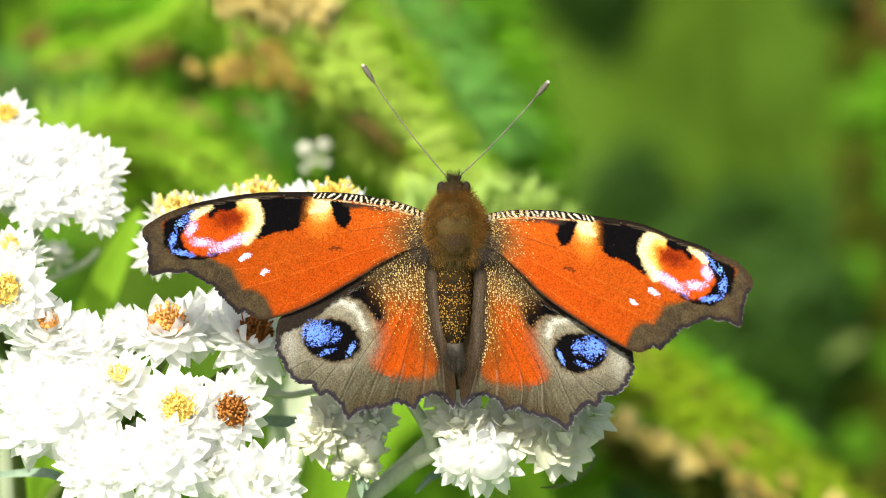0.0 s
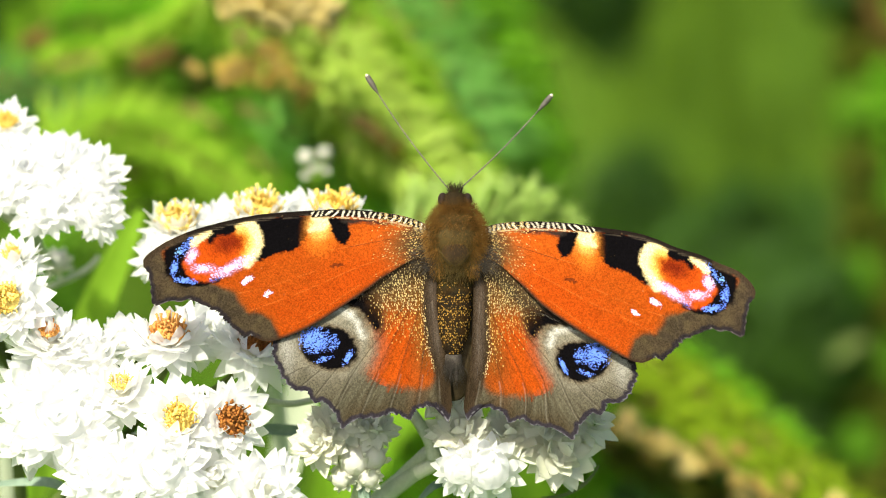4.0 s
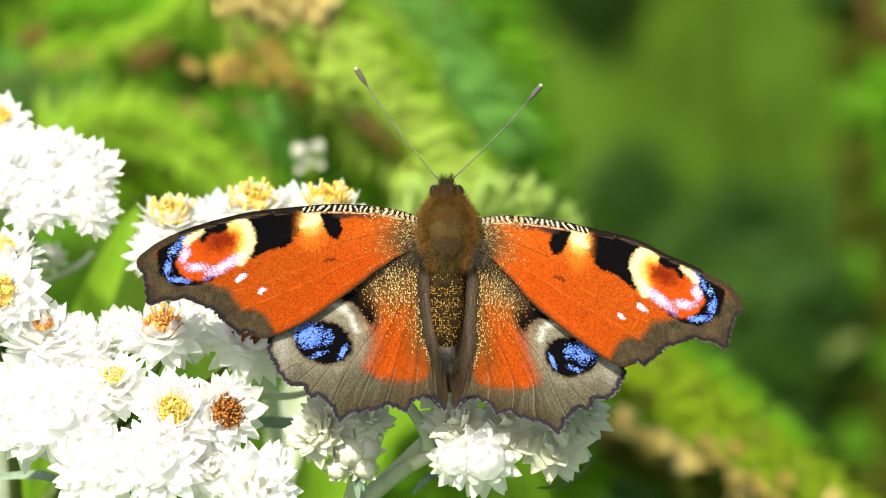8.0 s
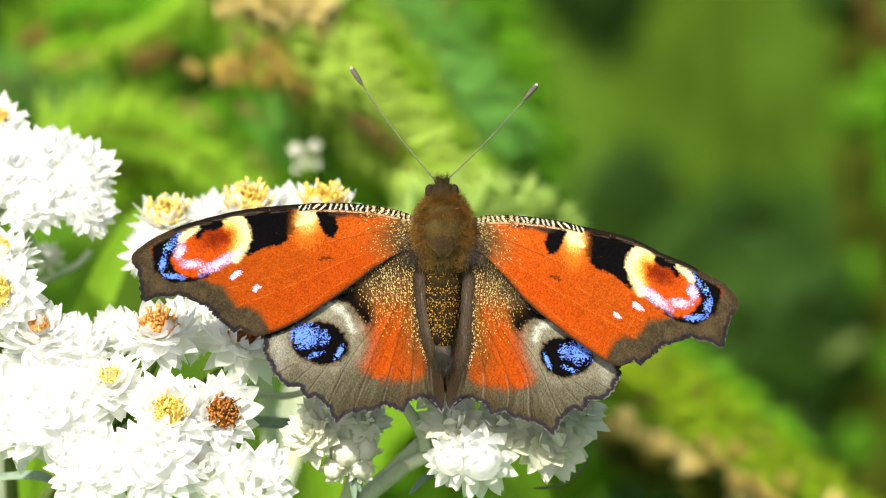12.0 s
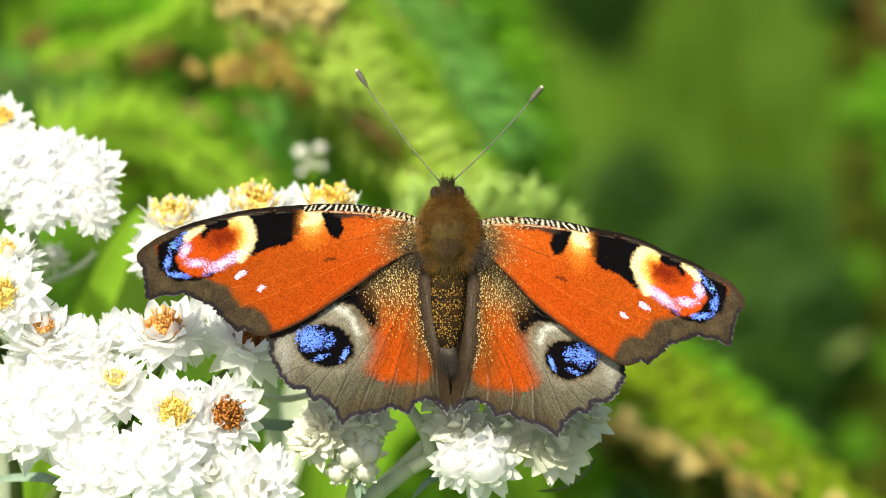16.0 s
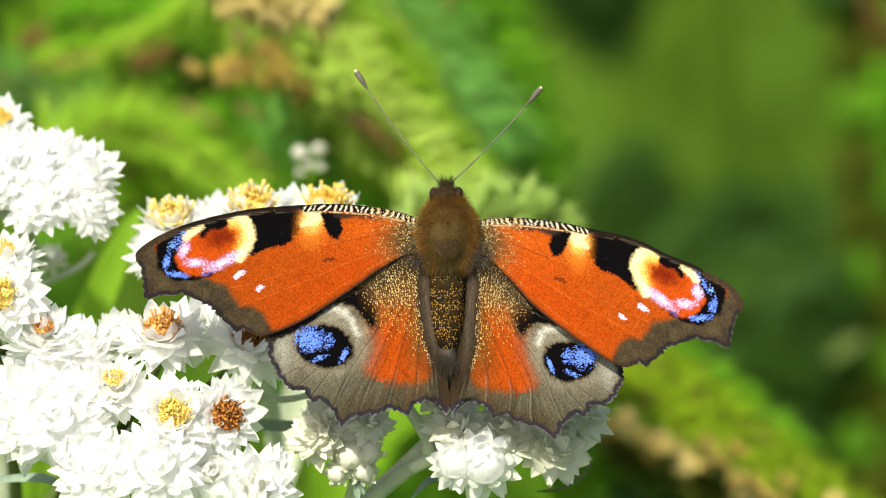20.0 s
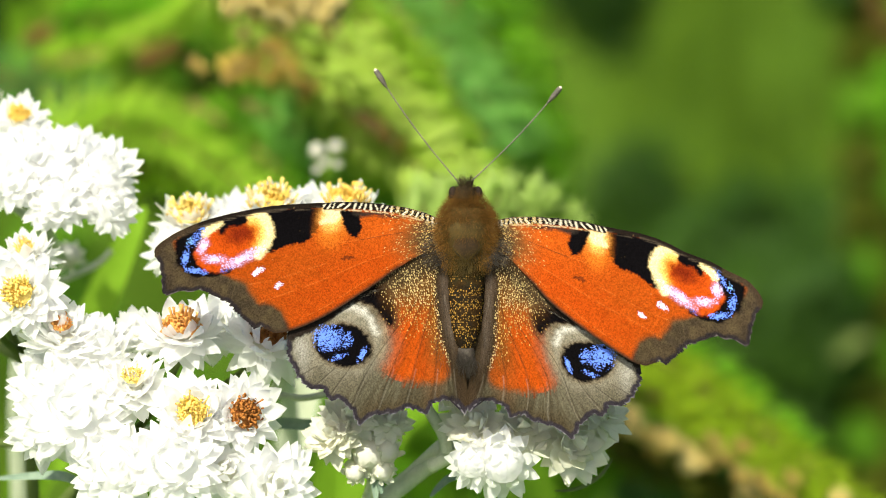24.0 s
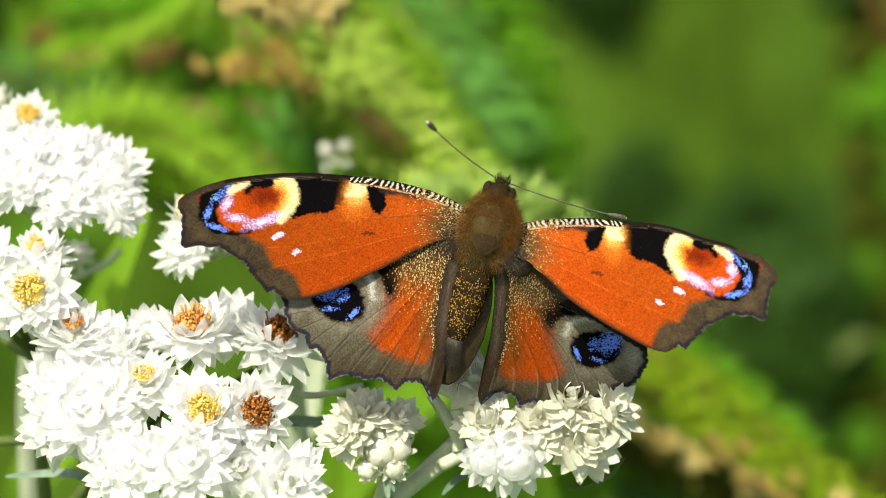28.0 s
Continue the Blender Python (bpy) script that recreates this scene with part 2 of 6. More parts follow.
def grass():
    rnd = random.Random(5)
    verts, faces = [], []
    for _ in range(24000):
        # thick near the flowers, thinning out with distance
        x, y = rnd.gauss(0, 1.2), 0.9 + rnd.gauss(0, 1.2)
        if noise.noise((x * 2.5, y * 2.5, 3)) < rnd.uniform(-0.9, 0.25):
            continue
        h, a = rnd.uniform(0.03, 0.12), rnd.uniform(0, 6.28)
        w, lean = rnd.uniform(0.0015, 0.003), rnd.uniform(0.1, 0.7) * h
        c, s = math.cos(a), math.sin(a)
        i = len(verts)
        verts += [(x - w * s, y + w * c, -0.02), (x + w * s, y - w * c, -0.02),
                  (x + lean * 0.4 * c + w * 0.7 * s, y + lean * 0.4 * s - w * 0.7 * c, h * 0.6),
                  (x + lean * 0.4 * c - w * 0.7 * s, y + lean * 0.4 * s + w * 0.7 * c, h * 0.6), (x + lean * c, y + lean * s, h)]
        faces += [(i, i + 1, i + 2, i + 3), (i + 3, i + 2, i + 4)]
    return tagged(new("grass", mesh_of("grass", verts, faces, GRASS)), "short green meadow grass in sunlight", "grass", kind="stuff")


ground_sheet()
grass()


# ---- spruce boughs behind the flowers ----
def needles(path, length, count, seed, spread=1.0, width=0.0006):
    """Verts and faces of slim pointed needles standing off a twig."""
    rnd = random.Random(seed)
    verts, faces = [], []
    n = len(path)
    for _ in range(count):
        t = rnd.random() ** 0.9 * (n - 1.001)
        i = int(t)
        p = path[i].lerp(path[i + 1], t - i)
        d = (path[i + 1] - path[i]).normalized()
        side = d.orthogonal().normalized()
        side.rotate(Matrix.Rotation(rnd.uniform(0, 6.283), 3, d))
        way = (d * rnd.uniform(0.35, 0.9) + side * spread).normalized()
        ln = length * rnd.uniform(0.7, 1.1) * (1.0 - 0.35 * t / n)
        o = way.orthogonal().normalized()
        q = way.cross(o)
        mid = p + way * ln * 0.5 - Vector((0, 0, 1)) * ln * 0.03
        k = len(verts)
        w = width
        verts += [p + o * w * 0.5, p + q * w * 0.5, p - (o + q) * w * 0.35,
                  mid + o * w, mid + q * w, mid - (o + q) * w * 0.7, p + way * ln]
        faces += [(k, k + 1, k + 4, k + 3), (k + 1, k + 2, k + 5, k + 4), (k + 2, k, k + 3, k + 5),
                  (k + 3, k + 4, k + 6), (k + 4, k + 5, k + 6), (k + 5, k + 3, k + 6)]
    return verts, faces


def bough(parent, points, mat, length=0.012, count=420, radius=0.0011, seed=1, side_twigs=0, width=0.0006, spread=1.0, twig_length=0.013, share=0.4):
    """One bough of a spruce: a woody twig, its needles, and shorter side twigs with theirs. Points on the board: right, down, mm in front."""
    path = [Vector(board(*p)) for p in spline(points, 14)]
    twig = tube_part("branch", path, [radius * (1.1 - 0.7 * i / 13) for i in range(14)], BARK, parent, sides=6)
    part("needles", mesh_of("needles", *needles(path, length, count, seed, spread, width), mat), mat, twig)
    rnd = random.Random(seed + 100)
    for k in range(side_twigs):
        i = min(12, 1 + int(k * 11 / max(side_twigs, 1)))
        d = (path[i + 1] - path[i]).normalized()
        side = d.cross(Vector((0, 0, 1))).normalized() * (1 if k % 2 else -1)
        ln = twig_length * rnd.uniform(0.6, 1.3) * (1 - i / 24)
        way = d * rnd.uniform(0.6, 1.1) + side * rnd.uniform(0.4, 0.9) + Vector((0, 0, rnd.uniform(-0.3, 0.4)))
        sub = [path[i] + way * ln * s + Vector((0, 0, rnd.uniform(-0.2, 0.2))) * ln * s * s for s in np.linspace(0, 1, 6)]
        tube_part("side_twig", sub, [radius * 0.6 * (1.1 - 0.14 * j) for j in range(6)], BARK, twig, sides=5)
        sv, sf = needles(sub, length * rnd.uniform(0.75, 1.0), int(count * share), seed + 7 * k, spread, width)
        part("needles", mesh_of("needles", sv, sf, mat), mat, twig)
    return twig


def spruce_behind():
    tree = thing("spruce_sapling", BOARD, "young spruce with bright green needles and golden shoots", "tree")
    # trunk down to the ground, hidden by its own boughs
    top = BOARD.inverted() @ Vector((-0.10, 0.24, 0.80))
    foot = BOARD.inverted() @ Vector((-0.11, 0.26, -0.02))
    tube_part("trunk", [foot.lerp(top, s) for s in (0, 0.3, 0.6, 1)], [0.012, 0.010, 0.008, 0.003], BARK, tree)
    # twig, needle material, needle length in mm, needles, side twigs, spread
    B = [
        # the long bough that runs down behind the feelers, and its companions
        ([(340, -110, -100), (500, 80, -94), (640, 230, -88), (800, 350, -80), (960, 470, -72)], NEEDLE_STRAW, 10, 460, 0, 0.5),
        ([(440, -90, -106), (580, 50, -100), (710, 210, -92), (840, 330, -84)], NEEDLE_STRAW, 9, 400, 0, 0.5),
        ([(420, 60, -116), (560, 190, -110), (700, 310, -104), (840, 420, -98)], NEEDLE_LIME, 9, 420, 0, 0.5),
        ([(600, 250, -102), (720, 330, -97), (850, 400, -92), (980, 440, -88)], NEEDLE_LIME, 8, 420, 0, 0.5),
        ([(560, -60, -108), (650, 70, -102), (740, 200, -96), (830, 320, -90)], NEEDLE_LIME, 9, 360, 0, 0.5),
        ([(500, -40, -120), (600, 90, -114), (690, 200, -108), (780, 300, -102)], NEEDLE_STRAW, 10, 420, 0, 0.55),
        ([(700, -40, -122), (770, 60, -118), (830, 150, -114), (890, 230, -110)], NEEDLE_MINT, 11, 330, 0, 0.6),
        ([(800, -60, -132), (850, 60, -128), (900, 160, -124), (930, 240, -122)], NEEDLE_PALE, 11, 420, 0, 0.7),
        ([(640, -60, -118), (720, 60, -114), (800, 170, -110), (860, 260, -106)], NEEDLE_MINT, 11, 300, 0, 0.55),
        ([(430, 190, -112), (510, 230, -110), (590, 280, -108), (690, 340, -106)], NEEDLE_MINT, 10, 360, 0, 0.6),
        ([(470, 140, -110), (550, 200, -108), (640, 270, -106), (720, 330, -104)], NEEDLE_MINT, 10, 300, 0, 0.6),
        ([(560, 120, -92), (640, 190, -89), (720, 270, -86), (800, 340, -83)], NEEDLE_STRAW, 8, 260, 0, 0.55),
        ([(640, 20, -104), (700, 110, -100), (750, 200, -96), (800, 300, -92)], NEEDLE_LIME, 9, 320, 0, 0.55),
        # fans of young needles just over the wing
        ([(770, 450, -62), (785, 400, -60), (800, 345, -58)], NEEDLE_FAN, 5.5, 150, 0, 0.4),
        ([(830, 460, -60), (856, 405, -58), (878, 350, -56)], NEEDLE_FAN, 6, 240, 0, 0.45),
        ([(880, 460, -58), (915, 410, -57), (945, 365, -56)], NEEDLE_FAN, 6, 240, 0, 0.45),
        ([(930, 470, -60), (965, 430, -59), (1000, 400, -58)], NEEDLE_FAN, 5, 200, 0, 0.45),
        ([(720, 450, -66), (740, 400, -65), (752, 350, -64)], NEEDLE_FAN, 5.5, 150, 0, 0.4),
        # golden shoots
        ([(360, -80, -68), (410, -30, -67), (450, 0, -66), (500, 25, -65)], NEEDLE_GOLD, 5, 420, 0, 0.6),
        ([(440, -80, -66), (490, -35, -65), (530, -5, -64), (570, 20, -63)], NEEDLE_GOLD, 5, 380, 0, 0.6),
        ([(390, 150, -92), (430, 118, -91), (480, 140, -90)], BUD_AMBER, 3, 130, 0, 0.8),
        ([(455, 80, -90), (490, 110, -89), (540, 170, -88)], BUD_AMBER, 3, 90, 0, 0.8),
        ([(630, 205, -84), (665, 235, -83), (700, 262, -82)], BUD_AMBER, 2.0, 60, 0, 0.8),
        ([(770, 40, -122), (785, 20, -121), (795, -10, -120)], BUD_AMBER, 2.2, 80, 0, 0.8),
        # cooler boughs beyond the right feeler
        ([(690, -100, -130), (740, 20, -125), (765, 150, -120), (775, 280, -116)], NEEDLE_PALE, 9, 420, 0, 0.7),
        ([(750, -90, -150), (800, 30, -145), (840, 140, -140), (870, 240, -136)], NEEDLE_COOL, 10, 460, 0, 0.8),
        ([(640, -100, -140), (690, -10, -138), (730, 90, -136)], NEEDLE_PALE, 9, 300, 0, 0.7),
        ([(800, 100, -160), (850, 200, -156), (900, 290, -152), (960, 370, -148)], NEEDLE_PALE, 8, 360, 0, 0.7),
        ([(830, -60, -170), (880, 40, -168), (920, 140, -166)], NEEDLE_PALE, 9, 300, 0, 0.8),
        # boughs over the white flowers
        ([(70, 290, -122), (180, 225, -120), (300, 250, -116), (430, 340, -110)], NEEDLE_LIME, 8, 440, 0, 0.7),
        ([(140, 350, -126), (260, 300, -122), (380, 340, -118), (470, 390, -114)], NEEDLE_LIME, 7, 380, 0, 0.7),
        ([(80, 50, -152), (150, 40, -149), (230, 45, -146), (330, 20, -143)], NEEDLE_PALE, 8, 260, 0, 0.6),
        ([(60, 120, -142), (150, 105, -139), (260, 70, -136), (350, 0, -133)], NEEDLE_LIME, 5, 260, 0, 0.6),
        ([(100, -50, -160), (180, -20, -158), (260, -20, -156), (340, -60, -154)], NEEDLE_LIME, 7, 220, 0, 0.6),
        ([(235, 122, -122), (265, 105, -121), (300, 92, -120)], BUD_BROWN, 2.6, 110, 0, 0.8),
        ([(410, 118, -118), (450, 128, -117), (490, 140, -116)], BUD_BROWN, 2.4, 50, 0, 0.8),
        ([(40, 80, -132), (60, 70, -131), (80, 64, -130)], BUD_BROWN, 2, 60, 0, 0.8),
        ([(300, 90, -150), (380, 170, -146), (470, 220, -142), (560, 300, -138)], NEEDLE, 7, 320, 0, 0.7),
        ([(330, 190, -140), (400, 230, -136), (480, 300, -132), (560, 380, -128)], NEEDLE_PALE, 7, 240, 0, 0.5),
        ([(-60, 130, -180), (20, 150, -178), (90, 170, -176), (160, 180, -174)], NEEDLE_COOL, 8, 200, 0, 0.8),
        # the inside of the tree, shade put into the colour of the darkest needles
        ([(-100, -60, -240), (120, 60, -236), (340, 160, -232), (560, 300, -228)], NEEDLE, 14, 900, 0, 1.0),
        ([(-100, 120, -250), (120, 220, -246), (340, 300, -242), (560, 420, -238)], NEEDLE_SHADED, 14, 900, 0, 1.0),
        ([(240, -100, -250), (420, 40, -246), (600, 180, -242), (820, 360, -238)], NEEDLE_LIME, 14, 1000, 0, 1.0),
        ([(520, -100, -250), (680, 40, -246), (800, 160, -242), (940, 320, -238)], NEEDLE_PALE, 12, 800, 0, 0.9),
        ([(-100, 20, -230), (-20, 90, -228), (60, 160, -226), (120, 220, -224)], NEEDLE_SHADED, 11, 500, 0, 1.0),
        ([(-40, 500, -220), (120, 600, -210), (260, 760, -200), (420, 940, -190)], NEEDLE, 13, 660, 3, 0.7),
        ([(520, 600, -200), (640, 720, -190), (740, 830, -180), (850, 960, -170)], NEEDLE_PALE, 13, 780, 2, 0.7),
        ([(600, 300, -220), (720, 400, -215), (900, 540, -210), (1050, 640, -205)], NEEDLE_PALE, 12, 600, 2, 0.7),
        # the low bough on the other side, green above and golden below
        ([(1000, 545, -122), (1150, 635, -119), (1300, 735, -116), (1480, 870, -113), (1600, 960, -110)], NEEDLE_LEAF, 5, 620, 0, 0.7),
        ([(1040, 545, -135), (1170, 610, -132), (1300, 690, -129), (1420, 790, -126)], NEEDLE_PALE, 5, 360, 0, 0.6),
        ([(1020, 640, -118), (1140, 700, -116), (1280, 790, -114), (1430, 890, -112)], NEEDLE_LEAF, 5, 520, 0, 0.7),
        ([(1090, 610, -140), (1190, 670, -138), (1300, 750, -136), (1420, 850, -134)], NEEDLE, 6, 420, 0, 0.7),
        ([(1060, 780, -128), (1180, 835, -126), (1300, 890, -124)], NEEDLE_OLIVE, 5, 420, 0, 0.8),
        ([(970, 770, -145), (1070, 840, -142), (1180, 910, -139)], NEEDLE_COOL, 8, 420, 0, 0.8),
        ([(940, 900, -140), (1010, 860, -138), (1090, 810, -136)], NEEDLE_PALE, 6, 320, 0, 0.7),
        ([(1150, 880, -140), (1280, 920, -138), (1420, 960, -136)], NEEDLE, 7, 360, 0, 0.8),
    ]
    # round golden bud clumps that catch the sun
    clumps = [(395, 14, -84, 2.2), (342, 120, -96, 1.1), (450, 4, -88, 2.4), (508, 10, -84, 2.2), (560, 60, -100, 1.2), (1098, 750, -104, 2.1), (1164, 782, -102, 2.1)]
    rnd = random.Random(8)
    for k in range(34):
        t = rnd.random()
        clumps.append((1060 + 430 * t + rnd.gauss(0, 16), 735 + 185 * t + rnd.gauss(0, 24), -100 - rnd.uniform(0, 16), rnd.uniform(0.9, 1.8)))
    for k, (x, y, n, ln) in enumerate(clumps):
        B.append(([(x - 12, y - 8, n), (x, y, n), (x + 14, y + 8, n)], BUD_GOLD if k % 2 == 0 else BUD_AMBER, ln, 110, 0, 1.0))
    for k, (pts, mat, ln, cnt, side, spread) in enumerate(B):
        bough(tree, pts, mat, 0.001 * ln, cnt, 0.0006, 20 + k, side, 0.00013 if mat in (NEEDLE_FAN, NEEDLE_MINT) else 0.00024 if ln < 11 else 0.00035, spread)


def spruce_right():
    tree = thing("spruce_leader", BOARD, "slim brown spruce stem with short green side shoots", "tree")
    path = [board(*p) for p in [(1545, -200, -320), (1550, 100, -320), (1560, 400, -322), (1560, 700, -326), (1560, 1000, -330)]]
    down = BOARD.inverted().to_3x3() @ Vector((0, 0, -1))
    last = path[-1]
    path += [last + down * s for s in (0.1, 0.3, 0.6)]
    tube_part("trunk", path, [0.0030, 0.0031, 0.0032, 0.0033, 0.0034, 0.0038, 0.0042, 0.005], BARK_GOLD, tree)
    for k, y in enumerate(range(-60, 960, 50)):
        s = 1 if k % 2 else -1
        bough(tree, [(1556, y, -320), (1556 + 24 * s, y - 20, -310), (1556 + 36 * s, y - 55, -300)], NEEDLE_OLIVE if k % 3 else NEEDLE, 0.007, 220, 0.0008, 60 + k)
    for k, (x, y) in enumerate(((1590, 330), (1600, 290), (1585, 270))):
        bough(tree, [(x + 30, y, -262), (x, y - 70, -258), (x - 20, y - 140, -254)], NEEDLE_PALE, 0.0045, 260, 0.0008, 160 + k, 0, 0.00024, 0.7)
    bough(tree, [(1600, 90, -262), (1560, 40, -260), (1530, -30, -258)], BUD_BROWN, 0.003, 160, 0.0008, 170, 0, 0.0004, 0.9)


def shade_shrub():
    # added boughs whose dark colour stands in for shade lying on the meadow
    shrub = thing("meadow_shade_boughs", BOARD, "dark needle boughs added in place of shade on the meadow behind", "shrub")
    foot = BOARD.inverted() @ Vector((0.06, 0.62, -0.02))
    head = board(1330, 620, -420)
    tube_part("trunk", [foot.lerp(head, s) for s in (0, 0.35, 0.7, 1)], [0.012, 0.010, 0.007, 0.003], BARK, shrub)
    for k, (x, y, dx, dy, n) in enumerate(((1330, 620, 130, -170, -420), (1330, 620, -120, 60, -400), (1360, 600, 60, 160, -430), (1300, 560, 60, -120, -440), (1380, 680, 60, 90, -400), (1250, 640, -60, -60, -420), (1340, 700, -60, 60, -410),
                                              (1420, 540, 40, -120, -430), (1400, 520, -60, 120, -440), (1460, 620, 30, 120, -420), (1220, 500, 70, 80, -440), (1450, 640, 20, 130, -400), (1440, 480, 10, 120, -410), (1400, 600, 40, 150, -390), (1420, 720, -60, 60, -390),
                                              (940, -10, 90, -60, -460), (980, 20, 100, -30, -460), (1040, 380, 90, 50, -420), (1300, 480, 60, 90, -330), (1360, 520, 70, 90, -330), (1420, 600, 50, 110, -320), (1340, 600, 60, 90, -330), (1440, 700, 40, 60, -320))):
        bough(shrub, [(x, y, n), (x + dx * 0.5, y + dy * 0.5 - 8, n + 6), (x + dx, y + dy, n + 10)], NEEDLE_SHADED, 0.012, 420, 0.0012, 90 + k, 4)
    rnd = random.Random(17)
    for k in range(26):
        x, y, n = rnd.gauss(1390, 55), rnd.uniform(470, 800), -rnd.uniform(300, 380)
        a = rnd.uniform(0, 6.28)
        bough(shrub, [(x, y, n), (x + 50 * math.cos(a), y + 50 * math.sin(a), n + 5), (x + 110 * math.cos(a), y + 110 * math.sin(a), n + 9)], NEEDLE_SHADED, 0.010, 520, 0.0010, 300 + k, 0, 0.0006)
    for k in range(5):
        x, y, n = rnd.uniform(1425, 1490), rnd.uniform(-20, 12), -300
        bough(shrub, [(x, y, n), (x + 24, y + 4, n + 3), (x + 50, y - 6, n + 5)], NEEDLE_SHADED, 0.0035, 420, 0.0010, 340 + k, 0, 0.0006)


spruce_behind()
spruce_right()
shade_shrub()


# ---- pearly everlasting flowers ----
def bract_mesh(name, mat, wide, cup, tip):
    """A papery bract of unit length along x: ovate, pointed, cupped lengthwise and across."""
    verts, faces = [], []
    nl, nw = 7, 4
    for i in range(nl):
        s = i / (nl - 1)
        w = wide * (math.sin(math.pi * min(1, s ** 0.75 * 0.93 + 0.07)) ** 0.8) * (1 - 0.22 * s) + 0.015
        for j in range(nw):
            c = 2 * j / (nw - 1) - 1
            verts.append((s, c * w, -cup * math.sin(math.pi * s) * 0.5 + 0.3 * cup * c * c + tip * s * s))
    for i in range(nl - 1):
        for j in range(nw - 1):
            a = i * nw + j
            faces.append((a, a + nw, a + nw + 1, a + 1))
    return mesh_of(name, verts, faces, mat)


BRACTS = [bract_mesh("bract", BRACT, w, c, t) for w, c, t in ((0.32, 0.14, -0.08), (0.37, 0.20, 0.06), (0.27, 0.10, -0.20))]
# cream in place of white: shade put into the colour of the covered heads
SHADED_BRACTS = [bract_mesh("bract", BUD, w, c, t) for w, c, t in ((0.36, 0.16, -0.10), (0.42, 0.22, 0.08), (0.32, 0.12, -0.22))]
BUD_BRACTS = [bract_mesh("bract", BUD, w, c, t) for w, c, t in ((0.36, 0.30, -0.20), (0.32, 0.24, -0.05))]


def disc_mesh(mat, seed):
    """A dome of small tubular florets, of unit radius."""
    rnd = random.Random(seed)
    verts, faces = [], []
    for k in range(110):
        r = math.sqrt((k + 0.5) / 110) * rnd.uniform(0.82, 1.12)
        a = k * 2.39996 + rnd.uniform(-0.3, 0.3)
        p = Vector((r * math.cos(a), r * math.sin(a), 0.55 * (1 - r * r)))
        d = Vector((0.7 * p.x + rnd.uniform(-0.2, 0.2), 0.7 * p.y + rnd.uniform(-0.2, 0.2), 1)).normalized()
        h = rnd.uniform(0.18, 0.42) if rnd.random() < 0.85 else rnd.uniform(0.5, 0.9)
        w = rnd.uniform(0.055, 0.10)
        tv, tf = tube([p - d * 0.25, p + d * h * 0.7, p + d * h], [w, w * 0.8, w * 1.35], 5)
        k0 = len(verts)
        verts += tv
        faces += [tuple(k0 + q for q in f) for f in tf]
    # the domed bed that the florets stand in
    k0 = len(verts)
    for i in range(5):
        for k in range(14):
            r, a = 0.98 * math.sin(i / 4 * math.pi / 2) + 0.01, k / 14 * 2 * math.pi
            verts.append(Vector((r * math.cos(a), r * math.sin(a), 0.50 * math.cos(i / 4 * math.pi / 2))))
    for i in range(4):
        for k in range(14):
            faces.append((k0 + i * 14 + k, k0 + (i + 1) * 14 + k, k0 + (i + 1) * 14 + (k + 1) % 14, k0 + i * 14 + (k + 1) % 14))
    return mesh_of("disc", verts, faces, mat)


DISCS = {"yellow": disc_mesh(FLORET_YELLOW, 1), "rust": disc_mesh(FLORET_RUST, 2), "brown": disc_mesh(FLORET_BROWN, 3)}
DISCS["crown"] = DISCS["yellow"]


def globe_mesh(name, mat, squash=1.0):
    bm = bmesh.new()
    bmesh.ops.create_icosphere(bm, subdivisions=2, radius=1.0)
    for v in bm.verts:
        v.co.z *= squash
    me = bpy.data.meshes.new(name)
    bm.to_mesh(me)
    bm.free()
    me.materials.append(mat)
    return smooth(me)


CORE = globe_mesh("flower_head", BUD, 0.9)
CORE_WHITE = globe_mesh("flower_head", BRACT, 1.0)
WHORLS = {
    "open": ((12, -32, 0.20, 0.66), (13, -8, 0.26, 0.70), (13, 14, 0.30, 0.66), (12, 36, 0.33, 0.58), (11, 56, 0.33, 0.46), (9, 72, 0.31, 0.36)),
    "closed": ((11, -25, 0.20, 0.66), (12, 0, 0.26, 0.68), (12, 24, 0.30, 0.62), (11, 46, 0.30, 0.56), (9, 64, 0.24, 0.50), (7, 80, 0.12, 0.48)),
    # heads below the butterfly, their bracts toned down for its shade
    "young": ((9, -30, 0.24, 0.74), (10, -6, 0.30, 0.72), (10, 16, 0.34, 0.66), (9, 36, 0.32, 0.60), (8, 54, 0.28, 0.54), (7, 68, 0.18, 0.50), (4, 82, 0.08, 0.46)),
    "tight": ((14, -28, 0.46, 0.46), (15, -8, 0.50, 0.48), (15, 12, 0.52, 0.46), (14, 32, 0.48, 0.46), (11, 50, 0.40, 0.44), (8, 66, 0.28, 0.42), (5, 82, 0.12, 0.38)),
}


